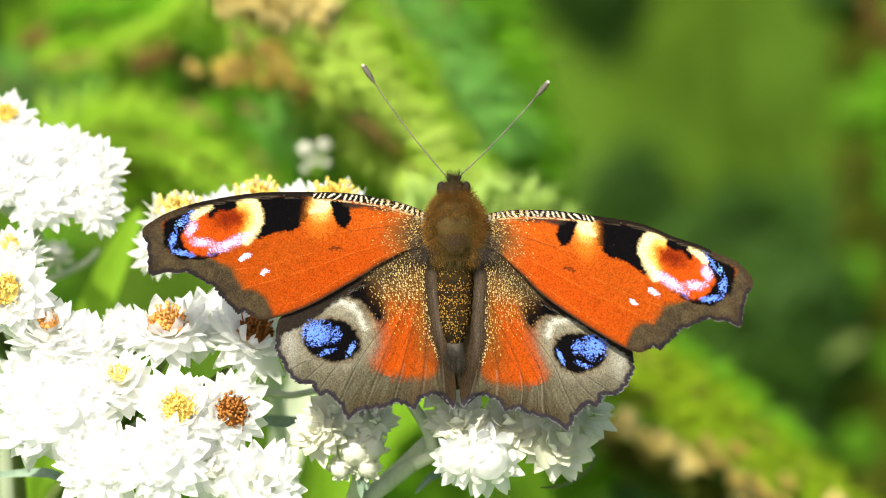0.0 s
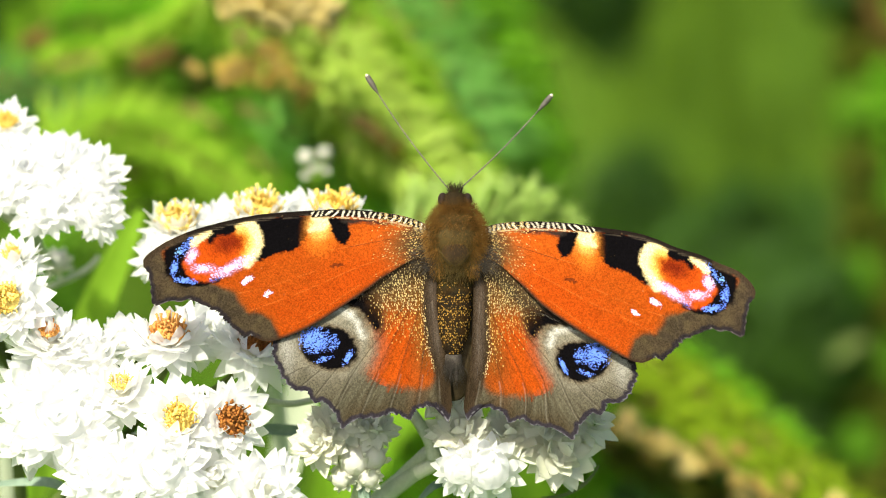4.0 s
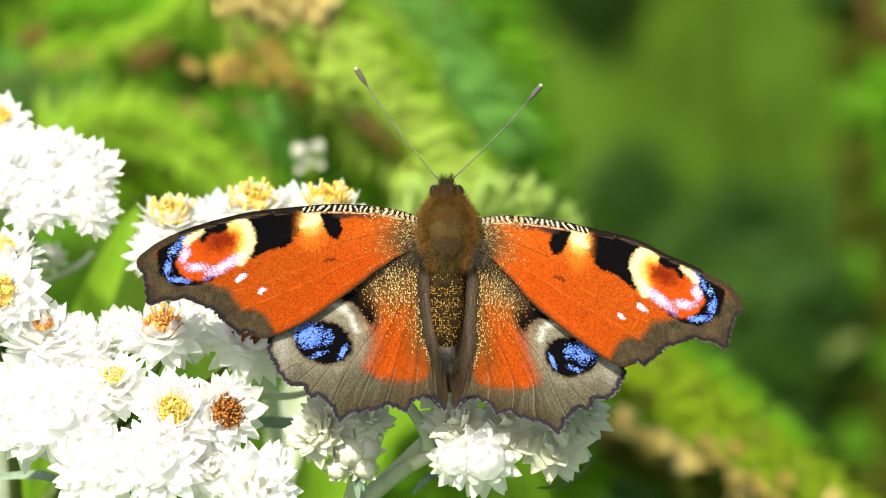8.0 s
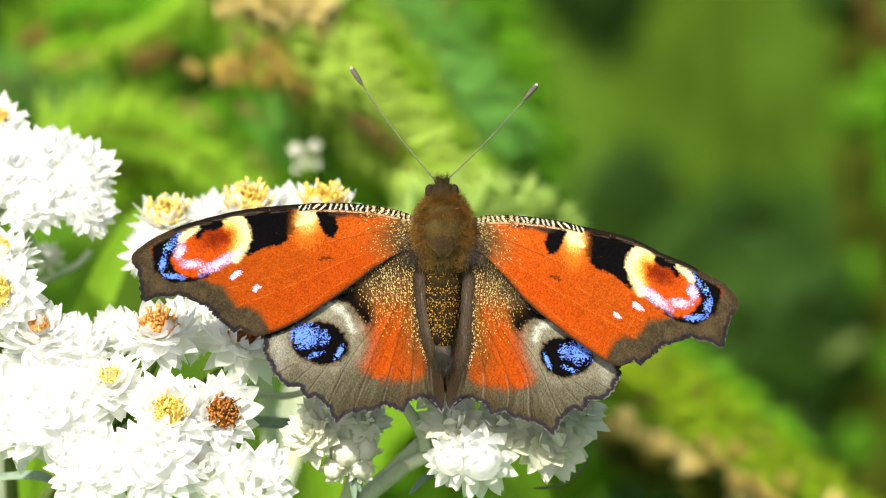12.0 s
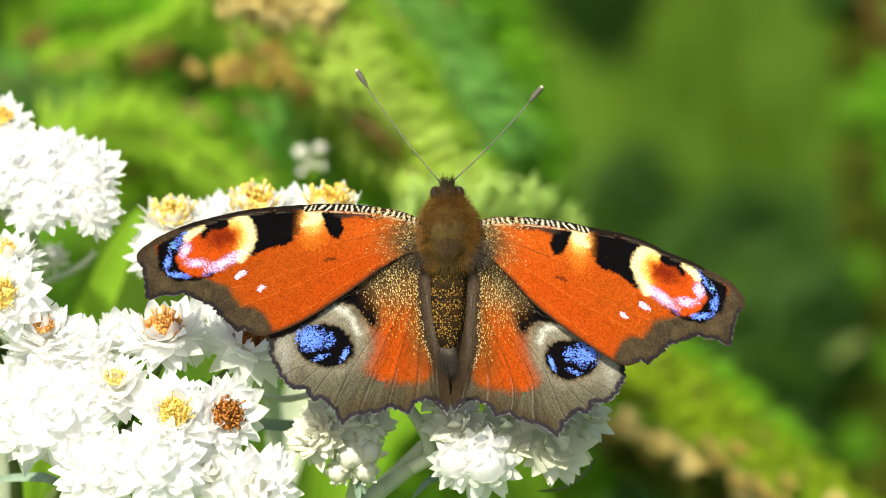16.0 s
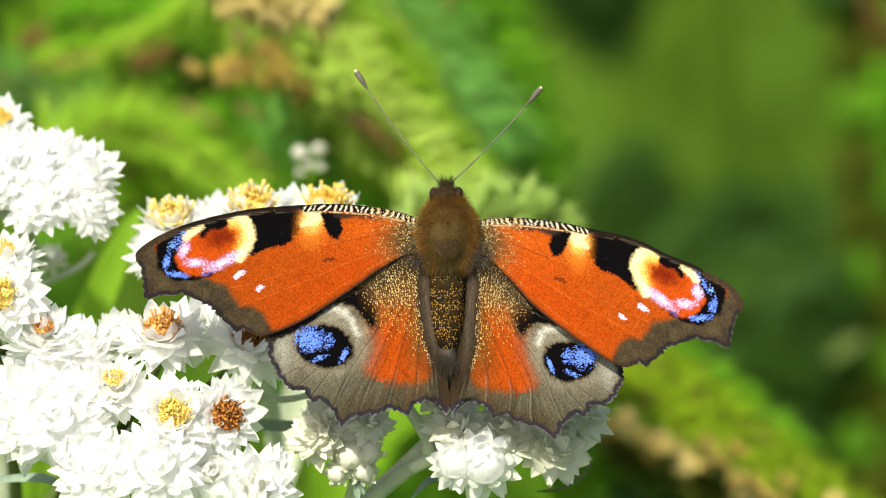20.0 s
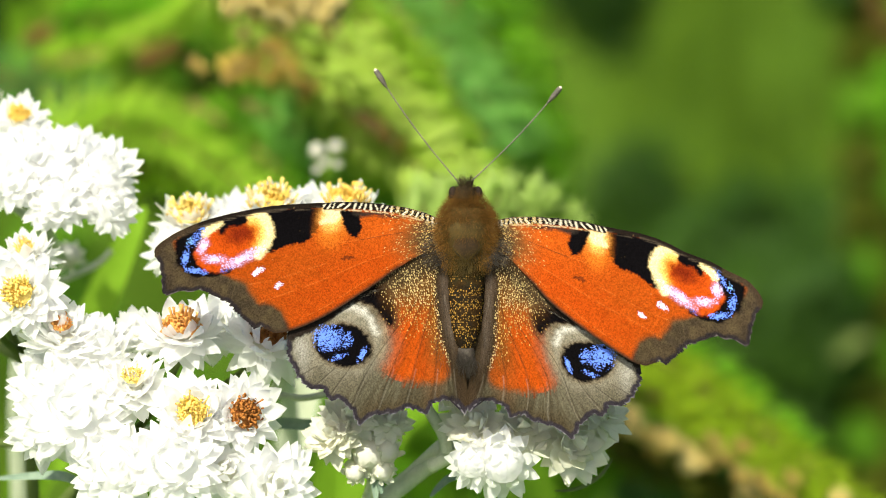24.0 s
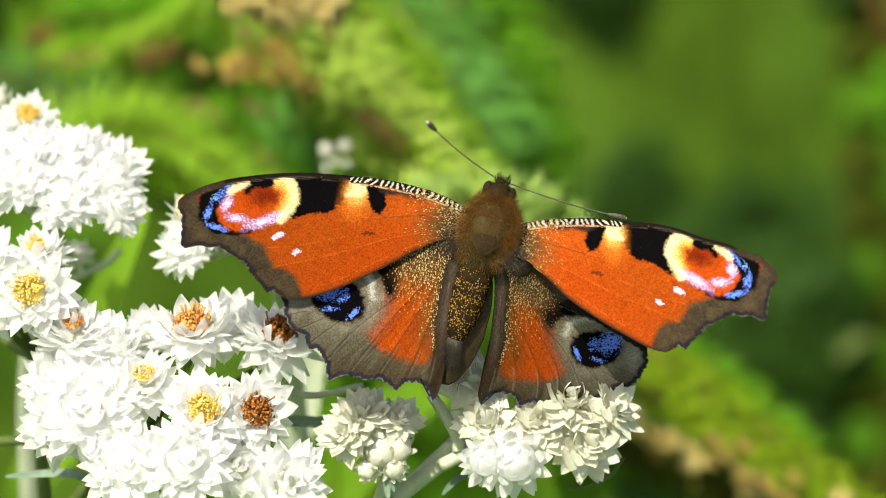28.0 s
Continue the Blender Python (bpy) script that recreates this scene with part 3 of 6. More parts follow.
def flower_head(parent, x, y, n, ax, ay, az, r, kind, seed):
    """One flower head: a core, whorls of bracts round the axis (ax, ay, az), and the disc florets where it has opened."""
    rnd = random.Random(seed)
    z = Vector((ax, ay, az)).normalized()
    base = Matrix.Translation(board(x, y, n)) @ z.to_track_quat("Z", "Y").to_matrix().to_4x4() @ Matrix.Rotation(rnd.uniform(0, 6.28), 4, "Z")
    R = r * UNIT
    head = part("flower_head", CORE_WHITE if kind in ("globe", "tight") else CORE, None, parent)
    head.matrix_basis = base @ Matrix.Scale(R, 4)
    core = {"bud": 0.80, "globe": 0.57, "tight": 0.62}.get(kind, 0.34)
    head.matrix_basis = base @ Matrix.Scale(R * core, 4)
    k = 1.0 / core

    def put(me, m, name="bract"):
        ob = part(name, me, None, head)
        ob.matrix_basis = Matrix.Scale(k, 4) @ m

    if kind == "bud":
        for ring, (count, lat, tilt, ln) in enumerate(((7, -40, -62, 0.70), (6, -8, -78, 0.62), (5, 24, -88, 0.55))):
            for i in range(count):
                a = 2 * math.pi * (i + 0.5 * ring) / count + rnd.uniform(-0.2, 0.2)
                m = Matrix.Rotation(a, 4, "Z") @ Matrix.Rotation(radians(-lat), 4, "Y") @ Matrix.Translation((0.80, 0, 0)) @ Matrix.Rotation(radians(tilt + rnd.uniform(-4, 14)), 4, "Y")
                put(BUD_BRACTS[(i + ring) % 2], m @ Matrix.Scale(ln, 4))
        return head
    if kind == "globe":
        for ring, (count, lat, tilt, ln) in enumerate(((11, -38, -18, 0.62), (10, -22, -34, 0.58), (8, -6, -66, 0.52), (7, 18, -84, 0.52), (5, 42, -92, 0.46))):
            for i in range(count):
                a = 2 * math.pi * (i + 0.5 * ring) / count + rnd.uniform(-0.15, 0.15)
                m = Matrix.Rotation(a, 4, "Z") @ Matrix.Rotation(radians(-lat), 4, "Y") @ Matrix.Translation((0.56, 0, 0)) @ Matrix.Rotation(radians(tilt + rnd.uniform(-8, 8)), 4, "Y")
                put(BRACTS[rnd.randrange(3)], m @ Matrix.Scale(ln * rnd.uniform(0.9, 1.1), 4))
        return head
    rows = WHORLS[kind if kind in WHORLS else "closed" if kind in ("peek", "peek_rust") else "open"]
    for ring, (count, lift, out, ln) in enumerate(rows):
        for i in range(count):
            a = 2 * math.pi * (i + 0.5 * (ring % 2)) / count + rnd.uniform(-0.2, 0.2)
            e = radians(lift + rnd.uniform(-24, 24))
            l = ln * rnd.uniform(0.75, 1.18)
            m = Matrix.Rotation(a, 4, "Z") @ Matrix.Translation((out, 0, 0.10 + 0.05 * ring)) @ Matrix.Rotation(-e, 4, "Y") @ Matrix.Rotation(rnd.uniform(-0.3, 0.3), 4, "X")
            put((SHADED_BRACTS if kind == "young" else BRACTS)[rnd.randrange(3)], m @ Matrix.Scale(l, 4))
    if kind in ("peek", "peek_rust"):
        put(DISCS["rust" if kind == "peek_rust" else "yellow"], Matrix.Translation((0, 0, 0.52)) @ Matrix.Scale(0.20, 4), "disc")
    if kind in DISCS:
        put(DISCS[kind], Matrix.Translation((0, 0, 0.36)) @ Matrix.Scale(0.43 if kind == "crown" else 0.29 if kind == "yellow" else 0.33, 4), "disc")
    return head


DOWN = BOARD.inverted().to_3x3() @ Vector((0, 0, -1))


def corymb(name, pivot, heads, label, seed, stem_bend, slim=1.0, felt=STEM):
    """A branched flower cluster: a felted main stem down to the ground, a stalk for each head, and the heads."""
    px, py, pn = pivot
    o = board(px, py, pn)
    plant = thing(name, BOARD @ Matrix.Translation(o), label, "flower", group="pearly everlasting clusters")
    bend = board(*stem_bend) - o
    low = bend + bend * 0.4 + DOWN * bend.length * 0.4
    reach = CENTRE.z + (BOARD.to_3x3() @ (low + o)).z
    path = [Vector((0, 0, 0)), bend * 0.5, bend, low]
    path += [low + DOWN * reach * s for s in (0.02, 0.06, 0.14, 0.3, 0.6, 1.02)]
    path = [Vector(p) for p in spline([tuple(p) for p in path], 28)]
    tube_part("stem", path, [(0.0006 + 0.00004 * i) * slim for i in range(28)], felt, plant)
    for k, (x, y, n, ax, ay, az, r, kind) in enumerate(heads):
        h = flower_head(plant, x, y, n, ax, ay, az, r, kind, seed + k)
        h.matrix_basis = Matrix.Translation(-o) @ h.matrix_basis
        end = h.matrix_basis.translation
        z = Vector((ax, ay, az)).normalized()
        a = end - z * r * UNIT * 0.3
        mid = a.lerp(Vector((0, 0, 0)), 0.5) - z * 0.0015
        stalk = [Vector(p) for p in spline([tuple(a), tuple(mid), (0, 0, 0)], 8)]
        tube_part("stalk", stalk, [(0.00035 + 0.00004 * i) * slim for i in range(8)], felt, plant, sides=6)
    return plant


def rest(name, pivot):
    return BOARD @ Matrix.Translation(board(*pivot))


LEFT_SIDE_PIVOT, BUD_PIVOT, FAR_BUD_PIVOT = (20, 640, -20), (640, 850, -7), (548, 330, -76)
LEFT_PIVOT, UPPER_PIVOT, CENTRE_PIVOT, BACK_PIVOT = (180, 800, -16), (60, 400, -24), (760, 790, -8), (430, 400, -22)
left_plant = corymb("flower_cluster", LEFT_PIVOT, [
    (300, 612, -3, 0.0, 0.85, 0.5, 92, "rust"), (402, 738, 0, 0.35, 0.1, 0.9, 82, "brown"), (318, 745, 1, 0.05, 0.35, 0.9, 88, "yellow"),
    (215, 705, -1, 0, 0.75, 0.65, 85, "peek"), (112, 740, 0, -0.1, 0.3, 0.9, 105, "tight"), (285, 832, 3, 0, 0.3, 0.95, 95, "tight"),
    (462, 868, 2, 0.3, 0.3, 0.9, 92, "closed"), (185, 838, 2, -0.1, 0.3, 0.95, 88, "tight"), (95, 615, -4, -0.1, 0.8, 0.6, 85, "peek_rust"),
    (150, 632, -4, 0.1, 0.8, 0.6, 80, "tight"), (442, 622, -5, 0.35, 0.75, 0.6, 92, "brown")],
    "pearly everlasting cluster with crowded white papery flower heads", 300, (90, 900, -22), 0.8, LEAF_SAGE)
left_side_plant = corymb("flower_cluster", LEFT_SIDE_PIVOT, [
    (370, 590, -8, 0, 0.6, 0.8, 78, "closed"), (72, 690, -5, -0.2, 0.4, 0.9, 80, "tight"), (62, 768, -2, -0.3, 0.2, 0.9, 78, "closed"),
    (375, 842, 0, 0.2, 0.3, 0.9, 78, "closed"), (220, 600, -8, 0, 0.7, 0.7, 60, "closed"), (30, 475, -8, -0.2, 0.85, 0.5, 75, "peek"),
    (22, 528, -4, -0.25, 0.2, 0.95, 88, "yellow"), (-62, 470, -9, -0.3, 0.6, 0.7, 75, "closed"), (-70, 560, -8, -0.4, 0.3, 0.9, 80, "closed")],
    "pearly everlasting side cluster with white heads and yellow centres", 340, (40, 900, -30), 0.8, LEAF_SAGE)
upper_plant = corymb("flower_cluster", UPPER_PIVOT, [
    (12, 225, -18, 0, 0.7, 0.7, 62, "yellow"), (70, 305, -14, 0, 0.7, 0.7, 92, "tight"), (150, 320, -14, 0.3, 0.6, 0.7, 85, "tight"),
    (165, 372, -12, 0.5, 0.2, 0.8, 62, "tight"), (75, 358, -11, 0, 0.3, 0.9, 75, "tight"), (0, 320, -12, -0.3, 0.5, 0.8, 90, "tight"),
    (110, 285, -18, 0.2, 0.8, 0.5, 72, "tight"), (-70, 290, -16, -0.2, 0.7, 0.7, 85, "tight"), (-50, 180, -26, 0, 0.9, 0.4, 34, "bud"), (100, 458, -36, 0.2, 0.5, 0.8, 28, "bud")],
    "sunlit white pearly everlasting cluster, heads not yet open", 380, (20, 560, -40))
back_plant = corymb("flower_cluster", BACK_PIVOT, [
    (318, 412, -15, -0.1, 0.9, 0.4, 78, "crown"), (457, 392, -15, 0, 0.9, 0.4, 82, "crown"), (590, 392, -15, 0.1, 0.9, 0.4, 82, "crown"),
    (390, 410, -17, 0, 0.8, 0.5, 80, "tight"), (525, 400, -17, 0, 0.8, 0.5, 82, "tight"), (290, 455, -14, -0.4, 0.5, 0.7, 62, "tight")],
    "white pearly everlasting cluster with yellow centres behind the wing", 420, (480, 640, -40))
centre_plant = corymb("flower_cluster", CENTRE_PIVOT, [
    (868, 822, 0, 0.1, 0.1, 0.95, 66, "globe"), (815, 822, 0, -0.3, 0.1, 0.9, 50, "globe"), (818, 762, -3, -0.1, 0.6, 0.8, 62, "young"),
    (905, 765, -4, 0, 0.6, 0.8, 66, "young"), (985, 792, -4, 0.4, 0.2, 0.9, 78, "young"), (1035, 735, -4, 0.7, 0.3, 0.7, 62, "young"),
    (960, 725, -4, 0.3, 0.6, 0.7, 70, "young"), (800, 690, -4, 0, 0.6, 0.8, 70, "young")],
    "pearly everlasting cluster carrying the butterfly, partly in its shade", 460, (660, 890, -14))
bud_plant = corymb("flower_cluster", BUD_PIVOT, [
    (572, 778, -4, -0.4, 0.4, 0.8, 60, "young"), (630, 806, -4, 0, 0.3, 0.95, 36, "bud"), (606, 838, -4, -0.3, 0, 0.95, 22, "bud"),
    (662, 800, -4, 0.3, 0.3, 0.9, 30, "bud"), (600, 745, -4, -0.1, 0.6, 0.8, 56, "young"), (662, 752, -4, 0.4, 0.5, 0.8, 46, "young"),
    (655, 836, -4, 0.3, -0.1, 0.9, 24, "bud")],
    "small pearly everlasting side cluster of round cream buds", 500, (630, 900, -10))
far_bud = corymb("flower_cluster", FAR_BUD_PIVOT, [
    (540, 270, -74, -0.2, 0.8, 0.5, 15, "bud"), (574, 264, -80, 0.2, 0.8, 0.5, 14, "bud"), (556, 292, -74, 0, 0.8, 0.5, 9, "bud"), (540, 305, -74, -0.3, 0.6, 0.6, 8, "bud"), (578, 296, -74, 0.3, 0.6, 0.6, 8, "bud")],
    "pale young bud cluster on a thin stem behind", 540, (552, 470, -82), 0.3, LEAF)


# ---- the butterfly ----
# Its own space: x to its right wing, y to its head, z off its back. The drawing of one wing side serves both.
BODY_AT = (803, 440, 3.0)


def value_noise(p, size, seed):
    """Smooth noise 0..1 over the plane, with grains of that size."""
    q = p / size
    i = np.floor(q).astype(int)
    f = q - i
    f = f * f * (3 - 2 * f)

    def h(a, b):
        v = np.sin(a * 127.1 + b * 311.7 + seed * 74.7) * 43758.5453
        return v - np.floor(v)
    a, b = i[:, 0], i[:, 1]
    top = h(a, b) * (1 - f[:, 0]) + h(a + 1, b) * f[:, 0]
    low = h(a, b + 1) * (1 - f[:, 0]) + h(a + 1, b + 1) * f[:, 0]
    return top * (1 - f[:, 1]) + low * f[:, 1]


def oval(p, cx, cy, rx, ry, turn=0.0):
    """Signed distance to an oval, turned clockwise by degrees."""
    a = radians(turn)
    x, y = p[:, 0] - cx, p[:, 1] - cy
    u, v = (x * math.cos(a) + y * math.sin(a)) / rx, (-x * math.sin(a) + y * math.cos(a)) / ry
    return (np.sqrt(u * u + v * v) - 1) * min(rx, ry)


def area(p, pts):
    """Signed distance to a closed shape with smoothly curved sides."""
    s = spline(pts, len(pts) * 4, True)
    d = np.full(len(p), 1e9)
    inside = np.zeros(len(p), bool)
    for a, b in zip(s, np.roll(s, -1, 0)):
        e, w = b - a, p - a
        t = np.clip((w @ e) / (e @ e + 1e-9), 0, 1)
        d = np.minimum(d, np.hypot(*(w - t[:, None] * e).T))
        cross = (a[1] > p[:, 1]) != (b[1] > p[:, 1])
        x = a[0] + (p[:, 1] - a[1]) / (b[1] - a[1] + 1e-12) * e[0]
        inside ^= cross & (p[:, 0] < x)
    return np.where(inside, -d, d)


def line_distance(p, pts, n=24):
    s = spline(pts, n)
    d = np.full(len(p), 1e9)
    for a, b in zip(s[:-1], s[1:]):
        e, w = b - a, p - a
        t = np.clip((w @ e) / (e @ e + 1e-9), 0, 1)
        d = np.minimum(d, np.hypot(*(w - t[:, None] * e).T))
    return d


class Paint:
    """Wing pigments at the mesh's points: a ground colour, and scales of a second colour scattered over it with some cover."""

    def __init__(self, p, ground):
        self.p = p
        self.w = p + 5.0 * np.stack([value_noise(p, 7, 1) - 0.5, value_noise(p, 7, 2) - 0.5], 1) + 4.0 * np.stack([value_noise(p, 2.0, 3) - 0.5, value_noise(p, 2.0, 4) - 0.5], 1)
        self.c = np.tile(np.array(ground, float), (len(p), 1))
        self.s = np.tile(np.array(ground, float), (len(p), 1))
        self.k = np.zeros(len(p))
        self.gold = np.tile(np.array(GOLD, float), (len(p), 1))
        self.d = np.zeros(len(p))

    def sprinkle(self, colour, d, soft, most=1.0):
        m = np.clip(0.5 - d / soft, 0, 1) * most
        self.gold[m > self.d] = colour
        self.d = np.maximum(self.d, m)

    def lay(self, colour, d, soft, most=1.0):
        m = (np.clip(0.5 - d / soft, 0, 1) * most)[:, None]
        m = m * m * (3 - 2 * m)
        self.c = self.c * (1 - m) + np.array(colour) * m
        self.k *= 1 - m[:, 0]

    def scatter(self, colour, d, soft, most=1.0):
        m = np.clip(0.5 - d / soft, 0, 1) * most
        take = m > self.k
        self.s[take] = colour
        self.k = np.maximum(self.k, m)


ORANGE, RUST, BLACK, CREAM = (0.295, 0.051, 0.006), (0.13, 0.014, 0.004), (0.0035, 0.003, 0.0035), (0.80, 0.62, 0.30)
BROWN, DUSK, GOLD, BLUE, LILAC = (0.054, 0.038, 0.021), (0.018, 0.013, 0.010), (0.50, 0.35, 0.13), (0.12, 0.23, 0.84), (0.50, 0.43, 0.76)
GREY = (0.066, 0.057, 0.035)

FORE_EDGE = [(768, 402), (735, 383), (700, 373), (650, 366), (600, 363), (550, 365), (500, 368), (450, 373), (400, 383), (350, 396), (315, 409), (282, 426), (255, 449),
             (260, 474), (268, 502), (272, 530), (286, 528), (300, 523), (318, 525), (336, 520), (350, 526), (368, 534), (386, 546), (398, 558), (416, 574), (428, 586), (446, 586), (468, 595), (498, 590),
             (535, 575), (570, 556), (610, 530), (650, 503), (685, 477), (725, 454), (776, 440)]
HIND_EDGE = [(786, 452), (700, 452), (610, 490), (540, 530), (495, 575), (487, 610), (491, 640), (502, 662), (516, 682), (530, 691), (548, 692), (563, 710), (582, 711), (598, 724), (606, 742),
             (615, 754), (630, 744), (650, 734), (672, 734), (692, 727), (714, 728), (732, 735), (746, 716), (766, 711), (786, 716), (800, 736),
             (805, 712), (803, 680), (798, 640), (786, 590), (778, 540), (777, 495)]
# where the marks of the drawn wing lie on the other, differently spread side
FORE_OTHER = [(752, 390, 857, 393), (700, 373, 905, 387), (650, 366, 953, 389), (550, 365, 1050, 405), (605, 424, 994, 454), (515, 433, 1075, 476), (455, 452, 1137, 512), (461, 425, 1128, 475),
              (430, 381, 1164, 441), (353, 408, 1232, 478), (341, 442, 1242, 515), (357, 466, 1225, 537), (407, 466, 1180, 530), (310, 466, 1270, 540), (325, 487, 1248, 562), (437, 486, 1147, 543),
              (473, 511, 1112, 561), (255, 450, 1324, 535), (274, 533, 1296, 617), (400, 383, 1190, 450), (320, 407, 1262, 482), (285, 425, 1300, 502), (336, 519, 1243, 595), (386, 546, 1192, 616),
              (428, 586, 1157, 646), (476, 595, 1110, 648), (650, 503, 945, 533), (600, 537, 998, 577), (545, 570, 1048, 612), (745, 430, 860, 430)]
HIND_OTHER = [(586, 612, 1022, 640), (620, 630, 985, 647), (560, 600, 1044, 628), (577, 634, 1022, 661), (650, 505, 945, 543), (668, 584, 938, 597), (487, 610, 1113, 655), (522, 688, 1087, 715),
              (565, 711, 1046, 735), (615, 753, 993, 775), (672, 734, 925, 746), (734, 734, 883, 739), (766, 711, 846, 712), (800, 734, 812, 730), (655, 655, 965, 678), (740, 678, 885, 690),
              (740, 500, 868, 505), (765, 480, 843, 480), (690, 540, 905, 548), (778, 540, 831, 545), (788, 600, 826, 606), (803, 690, 809, 695)]


def put_layers(me, q, grain):
    """Writes pigments, covers and the grain of the long scales to a mesh's points."""
    n = len(q.c)
    for layer, col in (("pigment", q.c), ("scatter", q.s), ("dash", q.gold)):
        lay = me.attributes.new(layer, "FLOAT_COLOR", "POINT")
        lay.data.foreach_set("color", np.concatenate([np.clip(col, 0, 1), np.ones((n, 1))], 1).astype(np.float32).ravel())
    for layer, val in (("cover", q.k), ("dust", q.d)):
        cov = me.attributes.new(layer, "FLOAT", "POINT")
        cov.data.foreach_set("value", val.astype(np.float32))
    vec = me.attributes.new("grain", "FLOAT_VECTOR", "POINT")
    vec.data.foreach_set("vector", np.concatenate([grain, np.zeros((n, 1))], 1).astype(np.float32).ravel())


def grain_of(p, turn, long=4.4, wide=2.7):
    """Cells of the long scales, their length turned clockwise from the drawing's right by degrees."""
    a = radians(turn)
    return np.stack([(p[:, 0] * math.cos(a) + p[:, 1] * math.sin(a)) / long, (-p[:, 0] * math.sin(a) + p[:, 1] * math.cos(a)) / wide], 1)


def bend(p, pairs):
    """A smooth bend of the plane that carries each first place of the pairs to its second (a thin plate)."""
    a = np.array([q[:2] for q in pairs], float)
    b = np.array([q[2:] for q in pairs], float)

    def plate(x, y):
        d = ((x[:, None] - y[None]) ** 2).sum(2)
        return 0.5 * d * np.log(d + 1e-9)
    n = len(a)
    m = np.zeros((n + 3, n + 3))
    m[:n, :n] = plate(a, a) + np.eye(n) * 60
    m[:n, n], m[:n, n + 1:] = 1, a
    m[n:, :n] = m[:n, n:].T
    w = np.linalg.solve(m, np.concatenate([b, np.zeros((3, 2))]))
    return plate(p, a) @ w[:n] + w[n] + p @ w[n + 1:]


def fore_paint(p, outer, trailing, costa):
    q = Paint(p, ORANGE)
    w = q.w
    streak = value_noise(np.stack([p[:, 0] * 0.25 + p[:, 1] * 0.12, p[:, 1] - 0.45 * p[:, 0]], 1), 5, 12)
    q.lay((0.26, 0.034, 0.004), (0.62 - streak) * 30, 20, 0.5)
    q.lay((0.42, 0.082, 0.010), oval(w, 680, 412, 90, 42), 70, 0.6)
    q.lay((0.35, 0.045, 0.005), oval(w, 600, 500, 160, 40, -34), 80, 0.6)
    # brown outer margin with a dark fringe, thin dusky trailing edge
    q.lay((0.11, 0.040, 0.012), outer - 40 - 10 * value_noise(p, 22, 9), 14, 0.7)
    q.lay(BROWN, outer - 34 - 10 * value_noise(p, 22, 9), 9)
    q.lay((0.088, 0.066, 0.032), (0.50 - value_noise(p, 9, 31)) * 16 + np.maximum(outer - 34, 0), 10, 0.45)
    q.lay((0.024, 0.018, 0.014), (0.40 - value_noise(p, 14, 32)) * 16 + np.maximum(outer - 34, 0), 12, 0.55)
    for v in ([(285, 452), (258, 466)], [(292, 480), (266, 498)], [(315, 498), (300, 522)], [(350, 500), (346, 522)], [(400, 500), (388, 545)], [(450, 540), (430, 584)]):
        q.lay((0.12, 0.085, 0.045), line_distance(p, v, 6) - 0.5, 3, 0.5)
    q.lay((0.020, 0.016, 0.017), outer - 5.5 - 3 * value_noise(p, 8, 33), 5)
    q.lay((0.17, 0.15, 0.14), np.where(value_noise(p, 6, 34) > 0.45, outer - 1.0, 9), 2.2, 0.7)
    q.lay((0.034, 0.020, 0.012), trailing - 5, 8, 0.9 * np.clip((735 - p[:, 0]) / 60, 0, 1))
    # the base, dark and dusted with gold scales
    q.lay((0.17, 0.055, 0.014), oval(w, 728, 425, 52, 40, -20), 44, 0.9)
    q.lay((0.050, 0.032, 0.016), oval(w, 752, 425, 42, 42), 40)
    q.sprinkle(GOLD, 708 - p[:, 0], 44, 0.8)
    q.sprinkle((0.70, 0.42, 0.16), 682 - p[:, 0], 70, 0.34)
    # black bars
    q.lay(BLACK, area(w, [(456, 378), (500, 374), (552, 374), (553, 388), (543, 404), (534, 420), (517, 434), (497, 439), (472, 448), (452, 455), (446, 446), (464, 420), (454, 394)]), 5)
    q.lay((0.55, 0.155, 0.018), oval(w, 566, 402, 24, 34, 14), 36, 0.85)
    q.lay((0.74, 0.40, 0.10), oval(w, 565, 392, 20, 22, 14), 22, 0.8)
    q.lay(CREAM, area(w, [(553, 374), (578, 377), (582, 386), (574, 396), (556, 402), (546, 404), (552, 390)]), 10)
    q.lay(BLACK, area(w, [(580, 378), (610, 380), (617, 400), (616, 418), (608, 425), (598, 422), (588, 406), (583, 392)]), 5)
    q.lay((0.022, 0.017, 0.014), area(w, [(606, 378), (690, 386), (668, 390), (640, 388), (612, 390)]), 8, 0.9)
    # the eyespot at the tip: black field, rusty iris, cream half ring
    q.lay(BLACK, area(w, [(290, 455), (300, 424), (346, 394), (400, 384), (470, 375), (455, 396), (392, 476), (402, 482), (362, 496), (318, 496), (298, 480)]), 6)
    q.lay((0.38, 0.052, 0.006), area(w, [(345, 424), (372, 412), (412, 400), (446, 412), (444, 446), (402, 474), (362, 490), (332, 478), (326, 452)]), 7)
    q.lay(RUST, oval(w, 404, 421, 30, 17, -12), 24, 0.95)
    q.lay((0.62, 0.20, 0.022), line_distance(w, [(420, 398), (434, 408), (438, 426), (428, 446)]) - 7, 16, 0.85)
    q.lay((0.80, 0.47, 0.12), line_distance(w, [(424, 392), (442, 404), (447, 424), (440, 444)]) - 7, 13, 0.9)
    q.lay(CREAM, line_distance(w, [(408, 386), (434, 384), (450, 398), (456, 420), (449, 442), (436, 458)]) - 8, 9)
    q.lay(BLACK, area(w, [(366, 416), (374, 400), (392, 388), (414, 386), (416, 400), (398, 408), (380, 414), (370, 424)]), 7)
